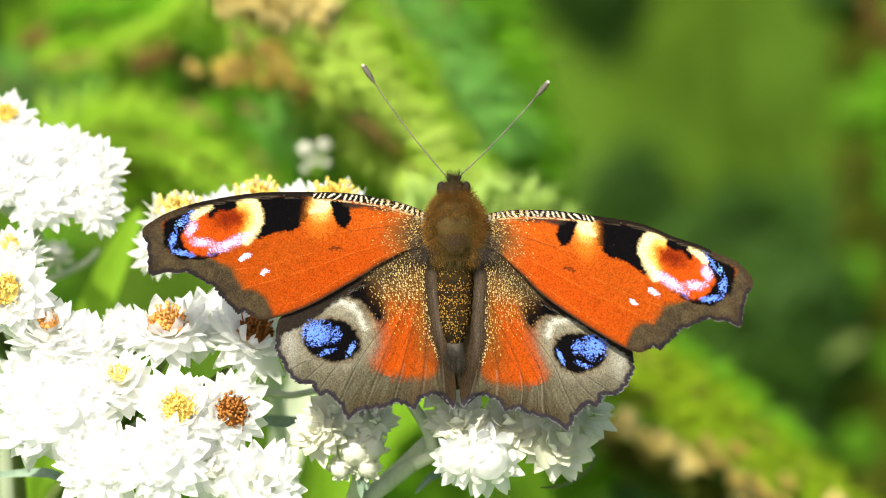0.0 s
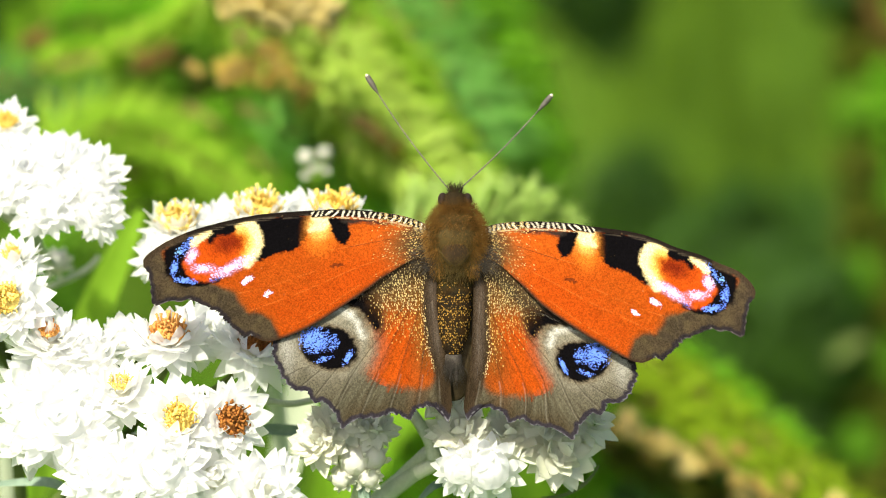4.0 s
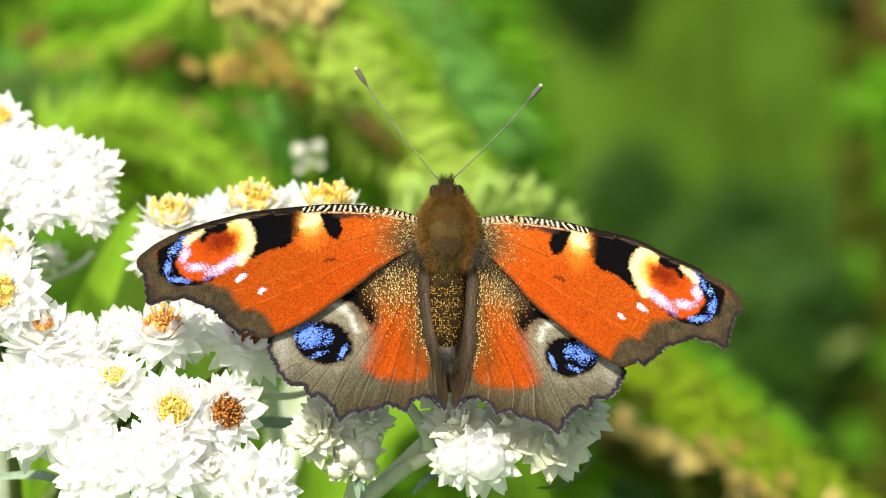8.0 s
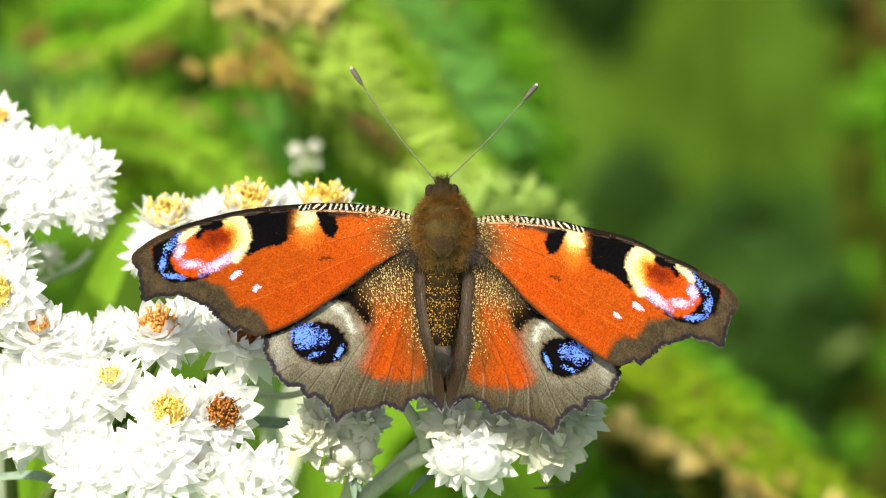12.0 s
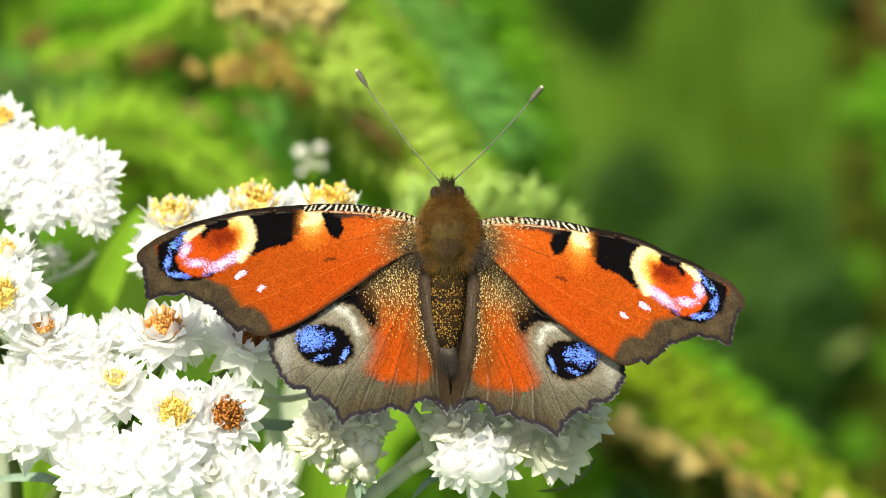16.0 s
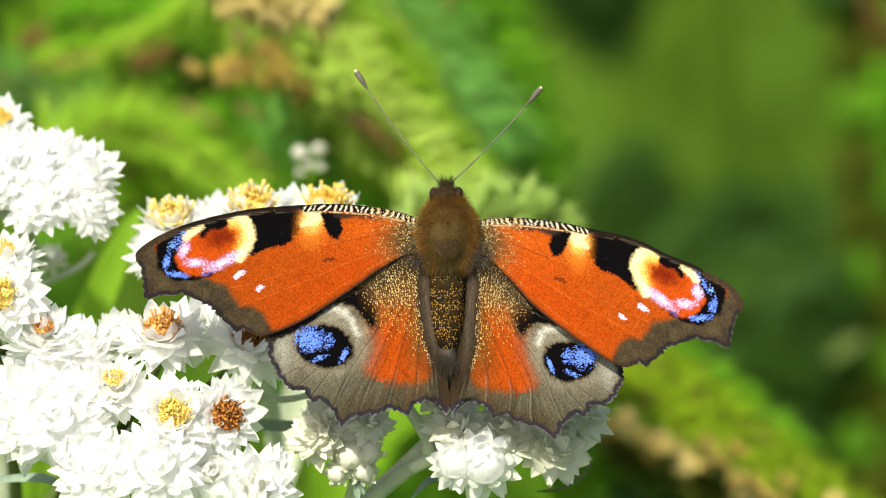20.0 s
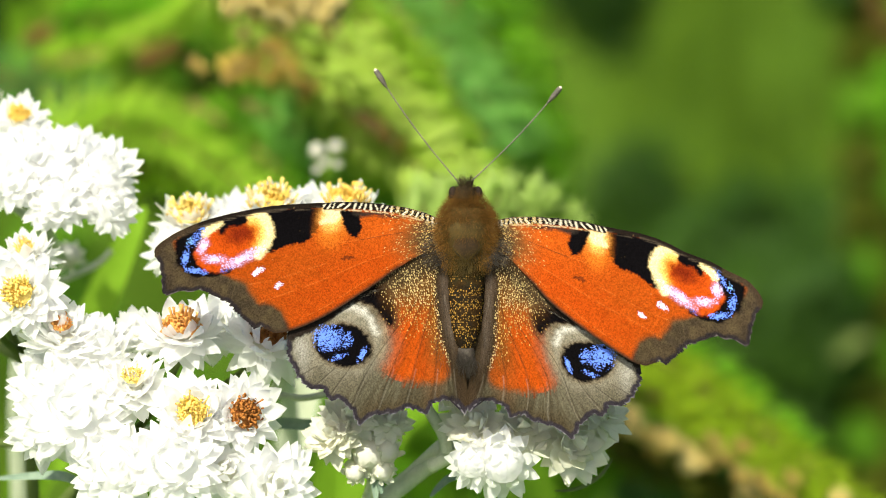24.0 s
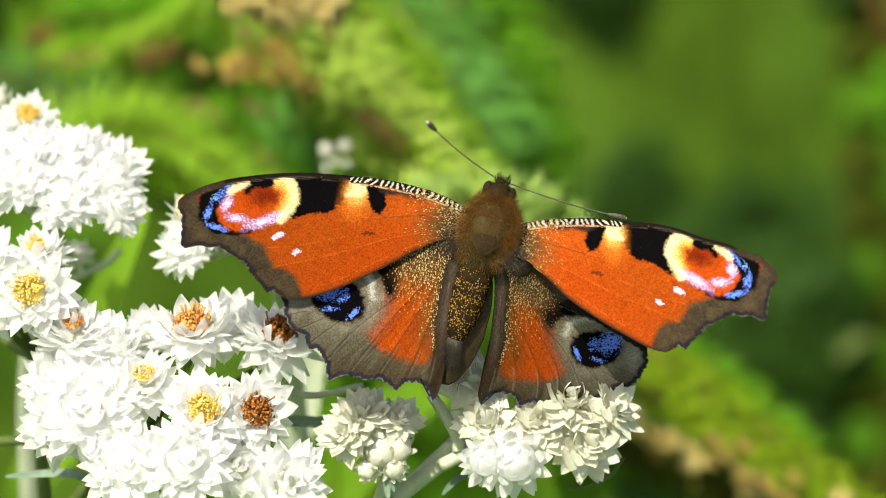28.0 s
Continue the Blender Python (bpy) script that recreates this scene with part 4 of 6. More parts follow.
    q.lay(CREAM, area(w, [(344, 408), (362, 396), (374, 398), (369, 409), (355, 419), (342, 428), (336, 424)]), 5)
    q.lay((0.012, 0.009, 0.007), np.where(p[:, 0] < 556, costa - 9, 99), 4)
    q.lay((0.055, 0.042, 0.030), np.where((p[:, 0] < 545) & (value_noise(p * np.array([0.08, 1.0]), 2.2, 41) > 0.55), np.abs(costa - 9) - 3, 99), 3, 0.7)
    q.lay((0.040, 0.027, 0.016), np.where(p[:, 0] < 330, costa - 12, 99), 8, 0.8)
    # blue and lilac scales
    q.scatter(BLUE, oval(p, 327, 430, 22, 6, -50), 12, 0.66)
    q.scatter((0.20, 0.42, 0.85), oval(p, 318, 436, 10, 6, -50), 8, 0.6)
    q.scatter(BLUE, oval(p, 309, 465, 7, 12, 10), 9, 0.82)
    q.scatter(BLUE, oval(p, 327, 487, 17, 5, 8), 7, 0.92)
    q.scatter((0.09, 0.12, 0.55), oval(p, 383, 483, 14, 4, -24), 7, 0.5)
    for x, y, rx, ry, turn in ((339, 443, 9, 13, 20), (360, 466, 19, 7, 0), (410, 464, 34, 8, -28)):
        q.lay((0.42, 0.34, 0.56), oval(w, x, y, rx, ry, turn), 10, 0.6)
        q.scatter(LILAC, oval(p, x, y, rx, ry, turn), 12, 0.74)
    for x, y, rx, ry, turn in ((341, 443, 6, 7, 20), (358, 467, 9, 4.5, 0), (405, 467, 16, 5, -24)):
        q.scatter((0.62, 0.57, 0.86), oval(p, x, y, rx, ry, turn), 7, 0.85)
        q.lay((0.78, 0.77, 0.92), oval(p, x, y, rx * 0.5, ry * 0.55, turn), 4, 0.9)
    for x, y, rx, ry in ((437, 487, 12, 5), (473, 511, 7, 4)):
        q.scatter((0.62, 0.58, 0.86), oval(p, x, y, rx, ry, -32), 7, 0.9)
        q.lay((0.86, 0.83, 0.94), oval(w, x, y, rx * 0.55, ry * 0.6, -32), 4, 0.95)
    # chequered costa
    band = np.where(p[:, 0] > 550, costa, 99)
    q.lay((0.010, 0.008, 0.007), band - 13, 4)
    stripes = np.sin(p[:, 0] * 2 * math.pi / 10.5 + 6.5 * value_noise(p, 14, 6) + p[:, 1] * 0.16)
    q.lay((0.56, 0.50, 0.38), np.where(stripes > 0.70 - 0.45 * value_noise(p, 5, 17), band - 10 - 4 * value_noise(p, 5, 7), 99), 2.4, 0.95)
    q.lay((0.010, 0.008, 0.007), band - 1.6, 2)
    q.lay((0.42, 0.34, 0.20), np.where(value_noise(p, 4, 18) > 0.35, np.abs(band - 15) - 1.2, 9), 2.2, 0.85)
    q.sprinkle(GOLD, np.where(p[:, 0] > 670, band - 24, 99), 12, 0.75)
    # fine veins and stray scales
    for v in ([(748, 412), (660, 420), (600, 432), (560, 436)], [(740, 432), (640, 462), (540, 505), (430, 545)], [(740, 440), (660, 480), (560, 545), (490, 580)], [(560, 470), (470, 500), (420, 510)]):
        q.lay((0.58, 0.16, 0.03), np.where(value_noise(p, 9, 51) > 0.42, line_distance(p, v) - 0.5, 9), 2.0, 0.55)
    q.lay((0.06, 0.02, 0.01), line_distance(p, [(690, 416), (650, 423), (615, 430)]) - 0.6, 2, 0.8)
    q.lay((0.10, 0.02, 0.006), np.where(value_noise(p, 4, 52) > 0.55, oval(p, 594, 462, 13, 6), 9), 3, 0.75)
    q.scatter((0.70, 0.40, 0.14), np.where(outer > 40, 0.0, 99) + 0 * costa, 2, 0.109)
    q.sprinkle((0.75, 0.52, 0.24), np.where(outer > 30, 0.0, 99) + 0 * costa, 2, 0.014)
    return q


def hind_paint(p, outer, inner, front):
    q = Paint(p, GREY)
    w = q.w
    # ribs fan out from the root and streak the field
    ang = np.degrees(np.arctan2(p[:, 1] - 440, p[:, 0] - 790))
    away = np.hypot(p[:, 0] - 790, p[:, 1] - 440)
    streak = value_noise(np.stack([ang * 3.0, away * 0.05], 1), 1.6, 14)
    q.lay((0.090, 0.080, 0.052), (0.58 - streak) * 20, 10, 0.7)
    q.lay((0.050, 0.040, 0.024), (streak - 0.36) * 20, 10, 0.7)
    q.lay((0.046, 0.034, 0.018), area(w, [(606, 752), (626, 715), (690, 706), (770, 690), (800, 735), (700, 740)]), 40, 0.85)
    # orange field
    q.lay((0.20, 0.050, 0.010), area(w, [(664, 560), (642, 625), (648, 656), (690, 674), (745, 684), (778, 660), (770, 590), (752, 520), (700, 500)]), 16, 0.8)
    q.lay(ORANGE, area(w, [(668, 560), (648, 625), (654, 652), (690, 668), (745, 676), (768, 656), (764, 590), (750, 520), (700, 500)]), 13)
    q.lay((0.38, 0.050, 0.005), np.where(oval(p, 705, 610, 70, 70) < 0, (0.55 - streak) * 24, 99), 14, 0.6)
    q.lay((0.20, 0.032, 0.005), np.where(oval(p, 705, 610, 80, 80) < 0, (streak - 0.32) * 24, 99), 10, 0.6)
    q.lay((0.15, 0.045, 0.010), oval(w, 752, 580, 20, 90, 4), 36, 0.75)
    # pale ring round the black pupil, brightest towards the body
    q.lay((0.10, 0.088, 0.060), oval(w, 572, 610, 104, 88), 44, 0.85)
    q.lay((0.19, 0.17, 0.125), oval(w, 584, 600, 80, 64, 14), 30, 0.85)
    q.lay((0.62, 0.60, 0.53), line_distance(w, [(566, 558), (596, 545), (628, 560), (642, 590)]) - 3, 20, 0.95)
    q.lay((0.25, 0.19, 0.11), line_distance(w, [(590, 528), (640, 548), (660, 590), (650, 630)]) - 3, 16, 0.6)
    q.lay((0.30, 0.285, 0.245), oval(w, 512, 620, 12, 34, -8), 24, 0.75)
    q.lay((0.10, 0.075, 0.045), oval(w, 586, 613, 57, 43, 14), 12, 0.75)
    q.lay(BLACK, oval(w, 586, 613, 51, 37, 14), 6)
    # dark root patch, and the forewing's shadow painted along the dark front edge
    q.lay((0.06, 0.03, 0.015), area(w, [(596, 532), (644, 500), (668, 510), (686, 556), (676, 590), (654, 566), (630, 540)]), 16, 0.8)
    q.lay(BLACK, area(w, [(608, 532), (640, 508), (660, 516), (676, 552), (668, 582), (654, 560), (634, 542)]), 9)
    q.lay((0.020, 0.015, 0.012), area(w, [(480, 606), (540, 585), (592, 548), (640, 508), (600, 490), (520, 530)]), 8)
    q.lay((0.20, 0.18, 0.15), line_distance(w, [(612, 532), (636, 520), (658, 512)]) - 0.4, 2.0, 0.8)
    # gold-dusted base
    q.lay((0.115, 0.046, 0.010), area(w, [(664, 512), (690, 552), (736, 556), (760, 640), (778, 470), (700, 455)]), 60, 0.9)
    q.lay((0.040, 0.026, 0.013), area(w, [(662, 506), (690, 520), (736, 500), (776, 500), (776, 450), (700, 450)]), 50, 0.9)
    q.sprinkle((0.56, 0.42, 0.19), area(p, [(656, 500), (676, 540), (706, 552), (752, 540), (772, 480), (720, 460)]), 36, 0.8)
    q.sprinkle((0.56, 0.34, 0.10), area(p, [(672, 540), (688, 582), (730, 592), (758, 620), (764, 560), (752, 530)]), 44, 0.62)
    # grey-brown fold along the abdomen
    fold = 26 - 10 * np.clip((p[:, 1] - 600) / 110, 0, 1)
    q.lay((0.034, 0.022, 0.012), inner - fold - 4, 10)
    q.lay((0.070, 0.050, 0.035), np.abs(inner - 13) - 7, 12, 0.9 * np.clip((690 - p[:, 1]) / 90, 0.2, 1))
    q.lay((0.12, 0.10, 0.08), np.where(value_noise(np.stack([inner, p[:, 1] * 0.12], 1), 2.0, 61) > 0.5, np.abs(inner - 12) - 4, 99), 6, 0.5 * np.clip((650 - p[:, 1]) / 60, 0.1, 1))
    q.d *= np.clip((inner - fold + 4) / 6, 0, 1)
    q.sprinkle((0.56, 0.42, 0.20), np.where(p[:, 1] < 650, np.abs(inner - fold - 4) - 4, 99), 6, 0.75)
    # blue scales in the pupil
    q.scatter(BLUE, oval(p, 561, 601, 26, 22, 10), 20, 0.74)
    q.scatter(BLUE, oval(p, 592, 604, 11, 15, 0), 10, 0.58)
    q.scatter(BLUE, oval(p, 577, 634, 13, 4.5, -15), 8, 0.76)
    q.scatter(BLUE, oval(p, 620, 629, 5, 14, 32), 6, 0.9)
    # veins, alternately dark and pale, and the dark margin with a pale fringe
    for v in ([(745, 500), (690, 610), (640, 738)], [(742, 500), (640, 640), (598, 722)], [(750, 510), (720, 620), (690, 728)], [(600, 650), (560, 704)], [(570, 655), (530, 690)],
              [(755, 520), (750, 640), (740, 728)], [(760, 520), (775, 640), (782, 714)], [(540, 650), (508, 668)]):
        q.lay((0.022, 0.016, 0.011), line_distance(p, v) - 0.8, 2.6, 0.7)
        q.lay((0.17, 0.15, 0.115), np.where(p[:, 1] > 655, line_distance(p, [(x + 4, y) for x, y in v]) - 0.7, 9), 2.6, 0.65)
    q.lay((0.024, 0.020, 0.025), outer - 6.5 - 3 * value_noise(p, 7, 62), 4, 0.97)
    q.lay((0.20, 0.19, 0.20), np.where(value_noise(p, 5, 63) > 0.4, outer - 1.2, 9), 2.2, 0.75)
    return q


PAINTED = {}


def wing(name, parent, edge, centre, hinge, pairs, lift, paint, parts_of_edge, at, label, relief, turn):
    """One wing as a fine sheet from its outline. pairs: how this side is spread, None for the drawn one; lift: its rise off the body, degrees; at: its hinge."""
    ring, deep = 760, 96
    out = spline(edge, ring, True)
    # a fine fringe along the free edges
    i = np.arange(ring)
    line = np.stack([i * 1.0, i * 0.0], 1)
    ragged = (value_noise(line, 2.0, 3) - 0.5) * 4.5 + (value_noise(line, 6.0, 4) - 0.5) * 5.0
    arc = i / ring * len(edge)
    a0, a1, b0, b1 = parts_of_edge
    free = (arc >= a0) & (arc <= a1)
    c = np.array(centre, float)
    away = out - c
    away /= np.linalg.norm(away, axis=1)[:, None]
    out = out + away * (ragged * np.where(free, 1.0, 0.12))[:, None]
    f = (np.arange(1, deep + 1) / deep) ** 0.85
    p = np.concatenate([c[None], (c + (out - c)[None] * f[:, None, None]).reshape(-1, 2)])
    if name not in PAINTED:
        # distance to the rim, and to which stretch of it
        dist = np.full((3, len(p)), 1e9)
        for k in range(0, ring, 4):
            a, b = out[k], out[(k + 4) % ring]
            e, w = b - a, p - a
            t = np.clip((w @ e) / (e @ e + 1e-9), 0, 1)
            which = 0 if a0 <= arc[k] < a1 else 1 if b0 <= arc[k] <= b1 else 2
            dist[which] = np.minimum(dist[which], np.hypot(*(w - t[:, None] * e).T))
        PAINTED[name] = paint(p, *dist)
    q = PAINTED[name]
    z = np.maximum((hinge[0] - p[:, 0]) * UNIT, 0) * math.tan(radians(lift)) + relief(p)
    lay = p if pairs is None else bend(p, pairs)
    near = (1 - z / REACH)[:, None]
    mid = np.array((803.0, 440.0))
    lay = (mid + (lay - mid) * near - np.array(at[:2], float)) * UNIT
    verts = np.stack([lay[:, 0], -lay[:, 1], z], 1)
    faces = [(0, 1 + k, 1 + (k + 1) % ring) for k in range(ring)]
    for r in range(deep - 1):
        o = 1 + r * ring
        faces += [(o + k, o + ring + k, o + ring + (k + 1) % ring, o + (k + 1) % ring) for k in range(ring)]
    if pairs is not None:
        faces = [t[::-1] for t in faces]
    me = mesh_of(name, verts.tolist(), faces, SCALES)
    put_layers(me, q, grain_of(p, turn))
    ob = part(name, me, None, parent, label)
    ob.matrix_basis = Matrix.Translation(back(*at))
    return ob


def fore_relief(p):
    veins = np.zeros(len(p))
    for v in ([(748, 412), (640, 418), (540, 450), (420, 470)], [(748, 418), (640, 460), (540, 510), (430, 545)], [(748, 424), (660, 480), (560, 545), (490, 580)], [(748, 405), (660, 392), (560, 380), (400, 395)]):
        veins += np.exp(-(line_distance(p, v) / 8.0) ** 2)
    return 0.00003 * veins + 0.0003 * np.sin((p[:, 1] - 360) / 240 * math.pi) + 0.00012 * (value_noise(p, 60, 5) - 0.5)


def hind_relief(p):
    veins = np.zeros(len(p))
    for v in ([(745, 500), (690, 610), (640, 738)], [(742, 500), (640, 620), (600, 720)], [(750, 510), (720, 620), (690, 728)], [(740, 500), (590, 580), (530, 680)], [(755, 520), (748, 640), (735, 728)]):
        veins += np.exp(-(line_distance(p, v) / 7.0) ** 2)
    inside = line_distance(p, [(778, 480), (780, 540), (790, 600), (798, 660), (801, 720)])
    fold = np.exp(-((inside - 16) / 20.0) ** 2)
    return 0.00010 * veins + 0.00022 * fold + 0.00015 * (value_noise(p, 50, 8) - 0.5)


def back(x, y, z=0.0):
    """A place in the butterfly's space from the drawing; z in mm off its middle."""
    return Vector(((x - 803) * UNIT, (440 - y) * UNIT, z * 0.001))


def blob(name, parent, centre, radii, mat, label="", seed=0, rough=0.06, cuts=4):
    bm = bmesh.new()
    bmesh.ops.create_icosphere(bm, subdivisions=cuts, radius=1.0)
    for v in bm.verts:
        k = 1 + rough * noise.noise(v.co * 3 + Vector((seed, 0, 0)))
        v.co = Vector((v.co.x * radii[0], v.co.y * radii[1], v.co.z * radii[2])) * k
    me = bpy.data.meshes.new(name)
    bm.to_mesh(me)
    bm.free()
    me.materials.append(mat)
    smooth(me)
    ob = part(name, me, None, parent, label)
    ob.location = centre
    return ob


def hairs(name, parent, centre, radii, mat, count, length, lean, seed, label="", top=-0.2, width=0.00002):
    """Fine hairs standing off an oval body, leaning a given way."""
    rnd = random.Random(seed)
    verts, faces = [], []
    lean = Vector(lean)
    for _ in range(count):
        d = Vector((rnd.gauss(0, 1), rnd.gauss(0, 1), rnd.gauss(0, 1))).normalized()
        if d.z < top:
            d.z = -d.z
        p = Vector((d.x * radii[0], d.y * radii[1], d.z * radii[2]))
        nrm = Vector((d.x / radii[0], d.y / radii[1], d.z / radii[2])).normalized()
        ln = length * rnd.uniform(0.5, 1.15)
        way = (nrm * rnd.uniform(0.3, 0.8) + lean + Vector((rnd.uniform(-0.4, 0.4), rnd.uniform(-0.4, 0.4), rnd.uniform(-0.3, 0.3)))).normalized()
        o = way.orthogonal().normalized()
        o.rotate(Matrix.Rotation(rnd.uniform(0, 6.28), 3, way))
        q = way.cross(o)
        k = len(verts)
        w = width * rnd.uniform(0.7, 1.3)
        mid = p + way * ln * 0.55 + nrm * ln * 0.08
        verts += [p + o * w, p + q * w, p - (o + q) * w * 0.7, mid + o * w * 0.8, mid + q * w * 0.8, mid - (o + q) * w * 0.55, p + way * ln]
        faces += [(k, k + 1, k + 4, k + 3), (k + 1, k + 2, k + 5, k + 4), (k + 2, k, k + 3, k + 5), (k + 3, k + 4, k + 6), (k + 4, k + 5, k + 6), (k + 5, k + 3, k + 6)]
    ob = part(name, mesh_of(name, verts, faces, mat), None, parent, label)
    ob.location = centre
    return ob


def abdomen_mesh():
    """A tapering ringed abdomen with gold-dusted scales."""
    path = np.linspace(0, 1, 60)
    sides = 40
    verts, faces = [], []
    for s in path:
        y = 462 + 168 * s
        r = 33 * (1 - 0.16 * s) * math.sqrt(max(0.01, 1 - (max(0, s - 0.42) / 0.58) ** 2.2)) * (1 + 0.03 * math.cos(s * 7 * 2 * math.pi)) * (0.85 + 0.15 * min(1, s * 8))
        for k in range(sides):
            a = 2 * math.pi * k / sides
            verts.append(back(803 + r * math.cos(a), y, r * math.sin(a) * UNIT * 1000))
    for i in range(len(path) - 1):
        for k in range(sides):
            a, b = i * sides + k, i * sides + (k + 1) % sides
            faces.append((a, b, b + sides, a + sides))
    faces += [tuple(range(sides))[::-1], tuple(range((len(path) - 1) * sides, len(path) * sides))]
    me = mesh_of("abdomen", verts, [f[::-1] for f in faces], SCALES)
    v = np.array([tuple(q) for q in verts])
    p = np.stack([v[:, 0] / UNIT + 803, 440 - v[:, 1] / UNIT], 1)
    ring = np.cos((p[:, 1] - 470) / 168 * 7 * 2 * math.pi)
    q = Paint(p, (0.016, 0.012, 0.008))
    q.lay((0.030, 0.026, 0.010), p[:, 1] - 505, 30, 0.8)
    q.lay((0.035, 0.018, 0.006), (0.5 - value_noise(p, 8, 71)) * 20, 10, 0.6)
    rows = np.clip((p[:, 1] - 480) / 50, 0.15, 1) * np.clip((622 - p[:, 1]) / 14, 0, 1)
    q.sprinkle((0.42, 0.24, 0.05), np.where(p[:, 1] > 0, 0.0, 0.0), 2, 1.0)
    q.d = rows * (0.62 + 0.28 * ring + 0.5 * (value_noise(p, 10, 2) - 0.5))
    put_layers(me, q, grain_of(p, 90, 4.0, 2.7))
    return me


def antenna(parent, root, tip, name="antenna"):
    """A thin ringed feeler with a dark club and a pale tip; its space starts at the root."""
    r, t = back(*root), back(*tip)
    d = t - r
    bow = Vector((-d.y, d.x, 0)).normalized() * d.length * 0.02 * (1 if d.x < 0 else -1)
    pts = [d * s + bow * math.sin(math.pi * s) for s in np.linspace(0, 0.86, 60)]
    rad = [0.000062 * (1 + 0.25 * math.cos(i * math.pi)) for i in range(60)]
    ob = tube_part(name, pts, rad, CHITIN, parent, "dark thread-like antenna with pale rings", 8)
    ob.location = r
    ob.data.materials.append(CHITIN_GREY)
    for i in range(len(ob.data.polygons) - 2):
        if (i // 8) % 2 == 0:
            ob.data.polygons[i].material_index = 1
    club = [d * s + bow * math.sin(math.pi * s) for s in np.linspace(0.84, 0.99, 14)]
    tube_part("club", club, [0.00006 + 0.00021 * math.sin(math.pi * min(1, (i / 13) ** 0.9 * 0.72)) for i in range(14)], CHITIN, ob, "dark swollen club", 10)
    end = [d * s for s in np.linspace(0.985, 1.004, 5)]
    tube_part("club_tip", end, [0.00018, 0.00017, 0.00015, 0.00011, 0.00004], CHITIN_PALE, ob, "pale antenna tip", 10)
    return ob


def butterfly():
    b = thing("butterfly", BOARD @ Matrix.Translation(board(*BODY_AT)), "peacock butterfly with spread orange wings and blue eyespots resting on flowers", "butterfly")
    parts = {}
    fore = (FORE_EDGE, (500, 450), (745, 430))
    hind = (HIND_EDGE, (660, 600), (765, 480))
    for side, spread, x in (("l", None, 765), ("r", HIND_OTHER, 843)):
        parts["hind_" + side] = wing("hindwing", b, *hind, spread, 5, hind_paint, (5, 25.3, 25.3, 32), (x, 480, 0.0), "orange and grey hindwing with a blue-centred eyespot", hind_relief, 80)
    for side, spread, x in (("l", None, 745), ("r", FORE_OTHER, 860)):
        parts["fore_" + side] = wing("forewing", b, *fore, spread, 7 if side == "l" else 12, fore_paint, (12, 26.2, 26.2, 36), (x, 430, 0.14), "orange forewing with black bars and an eyespot", fore_relief, -28)
    u = UNIT
    thorax = blob("thorax", b, back(803, 412, 0.6), (46 * u, 56 * u, 37 * u), FUR_OLIVE, "rust-brown furry thorax", 1)
    plate = blob("back_plate", thorax, (0, -26 * u, 27 * u), (24 * u, 24 * u, 11 * u), PLATE, "bare brown plate on the back", 7, 0.05)
    for s in (-1, 1):
        blob("wing_root", b, back(803 + 58 * s, 458, -0.55), (36 * u, 26 * u, 7 * u), FUR_DARK, "dark hairy wing root", 8 + s)
        # raised seams of the plate, and the rust tufts at the wing roots
        seam = [back(803 + dx * s, y, z) - back(803, 412, 0.6) for dx, y, z in ((2, 464, 2.28), (13, 453, 2.32), (25, 440, 2.2), (36, 428, 1.85))]
        tube_part("seam", [Vector(q) for q in spline([tuple(q) for q in seam], 8)], [0.9 * u] * 8, FUR_OLIVE, thorax, sides=6)
        hairs("fur", thorax, (32 * s * u, 2 * u, 2 * u), (19 * u, 42 * u, 24 * u), FUR_RUST, 1500, 0.0007, (0.25 * s, -0.4, 0.1), 24 + s, width=0.000011)
        hairs("fur", thorax, (36 * s * u, -6 * u, 4 * u), (16 * u, 38 * u, 20 * u), FUR_GOLD, 520, 0.0008, (0.5 * s, -0.5, 0.2), 64 + s, width=0.000010)
        hairs("fur", thorax, (38 * s * u, -46 * u, 0), (14 * u, 16 * u, 16 * u), FUR_GREY, 300, 0.0009, (0.8 * s, -0.4, 0.1), 34 + s, width=0.000011)
        hairs("fur", thorax, (28 * s * u, -54 * u, 2 * u), (14 * u, 16 * u, 20 * u), FUR_GOLD, 260, 0.0007, (0.2 * s, -1.0, 0.2), 74 + s, width=0.000009)
    hairs("fur", thorax, (0, 26 * u, 0), (42 * u, 36 * u, 35 * u), FUR_RUST, 4200, 0.00065, (0, -0.35, 0.0), 4, width=0.000011)
    hairs("fur", thorax, (0, 20 * u, 0), (43 * u, 40 * u, 35 * u), FUR_GOLD, 700, 0.00065, (0, -0.35, 0.1), 54, width=0.000009)
    hairs("fur", thorax, (0, -8 * u, 0), (45 * u, 46 * u, 36 * u), FUR_RUST, 1300, 0.0006, (0, -0.6, 0.1), 44, width=0.000010)
    hairs("fur", thorax, (0, -34 * u, 0), (42 * u, 30 * u, 33 * u), FUR_OLIVE, 1300, 0.0006, (0, -0.7, 0.1), 5, width=0.000012)
    hairs("fur", thorax, (0, -6 * u, 14 * u), (32 * u, 34 * u, 24 * u), FUR_OLIVE, 700, 0.0005, (0, -0.8, 0.1), 45, width=0.000010)
    hairs("fur", thorax, (0, -58 * u, -6 * u), (32 * u, 22 * u, 31 * u), FUR_OLIVE, 900, 0.0008, (0, -1.0, 0.1), 15, width=0.000012)
    hairs("fur", thorax, (0, 50 * u, -2 * u), (30 * u, 20 * u, 26 * u), FUR_RUST, 900, 0.0007, (0, 0.5, 0.1), 84, width=0.000010)
    head = blob("head", b, back(801, 352, 0.7), (24 * u, 21 * u, 22 * u), FUR_DARK, "brown furry head", 2)
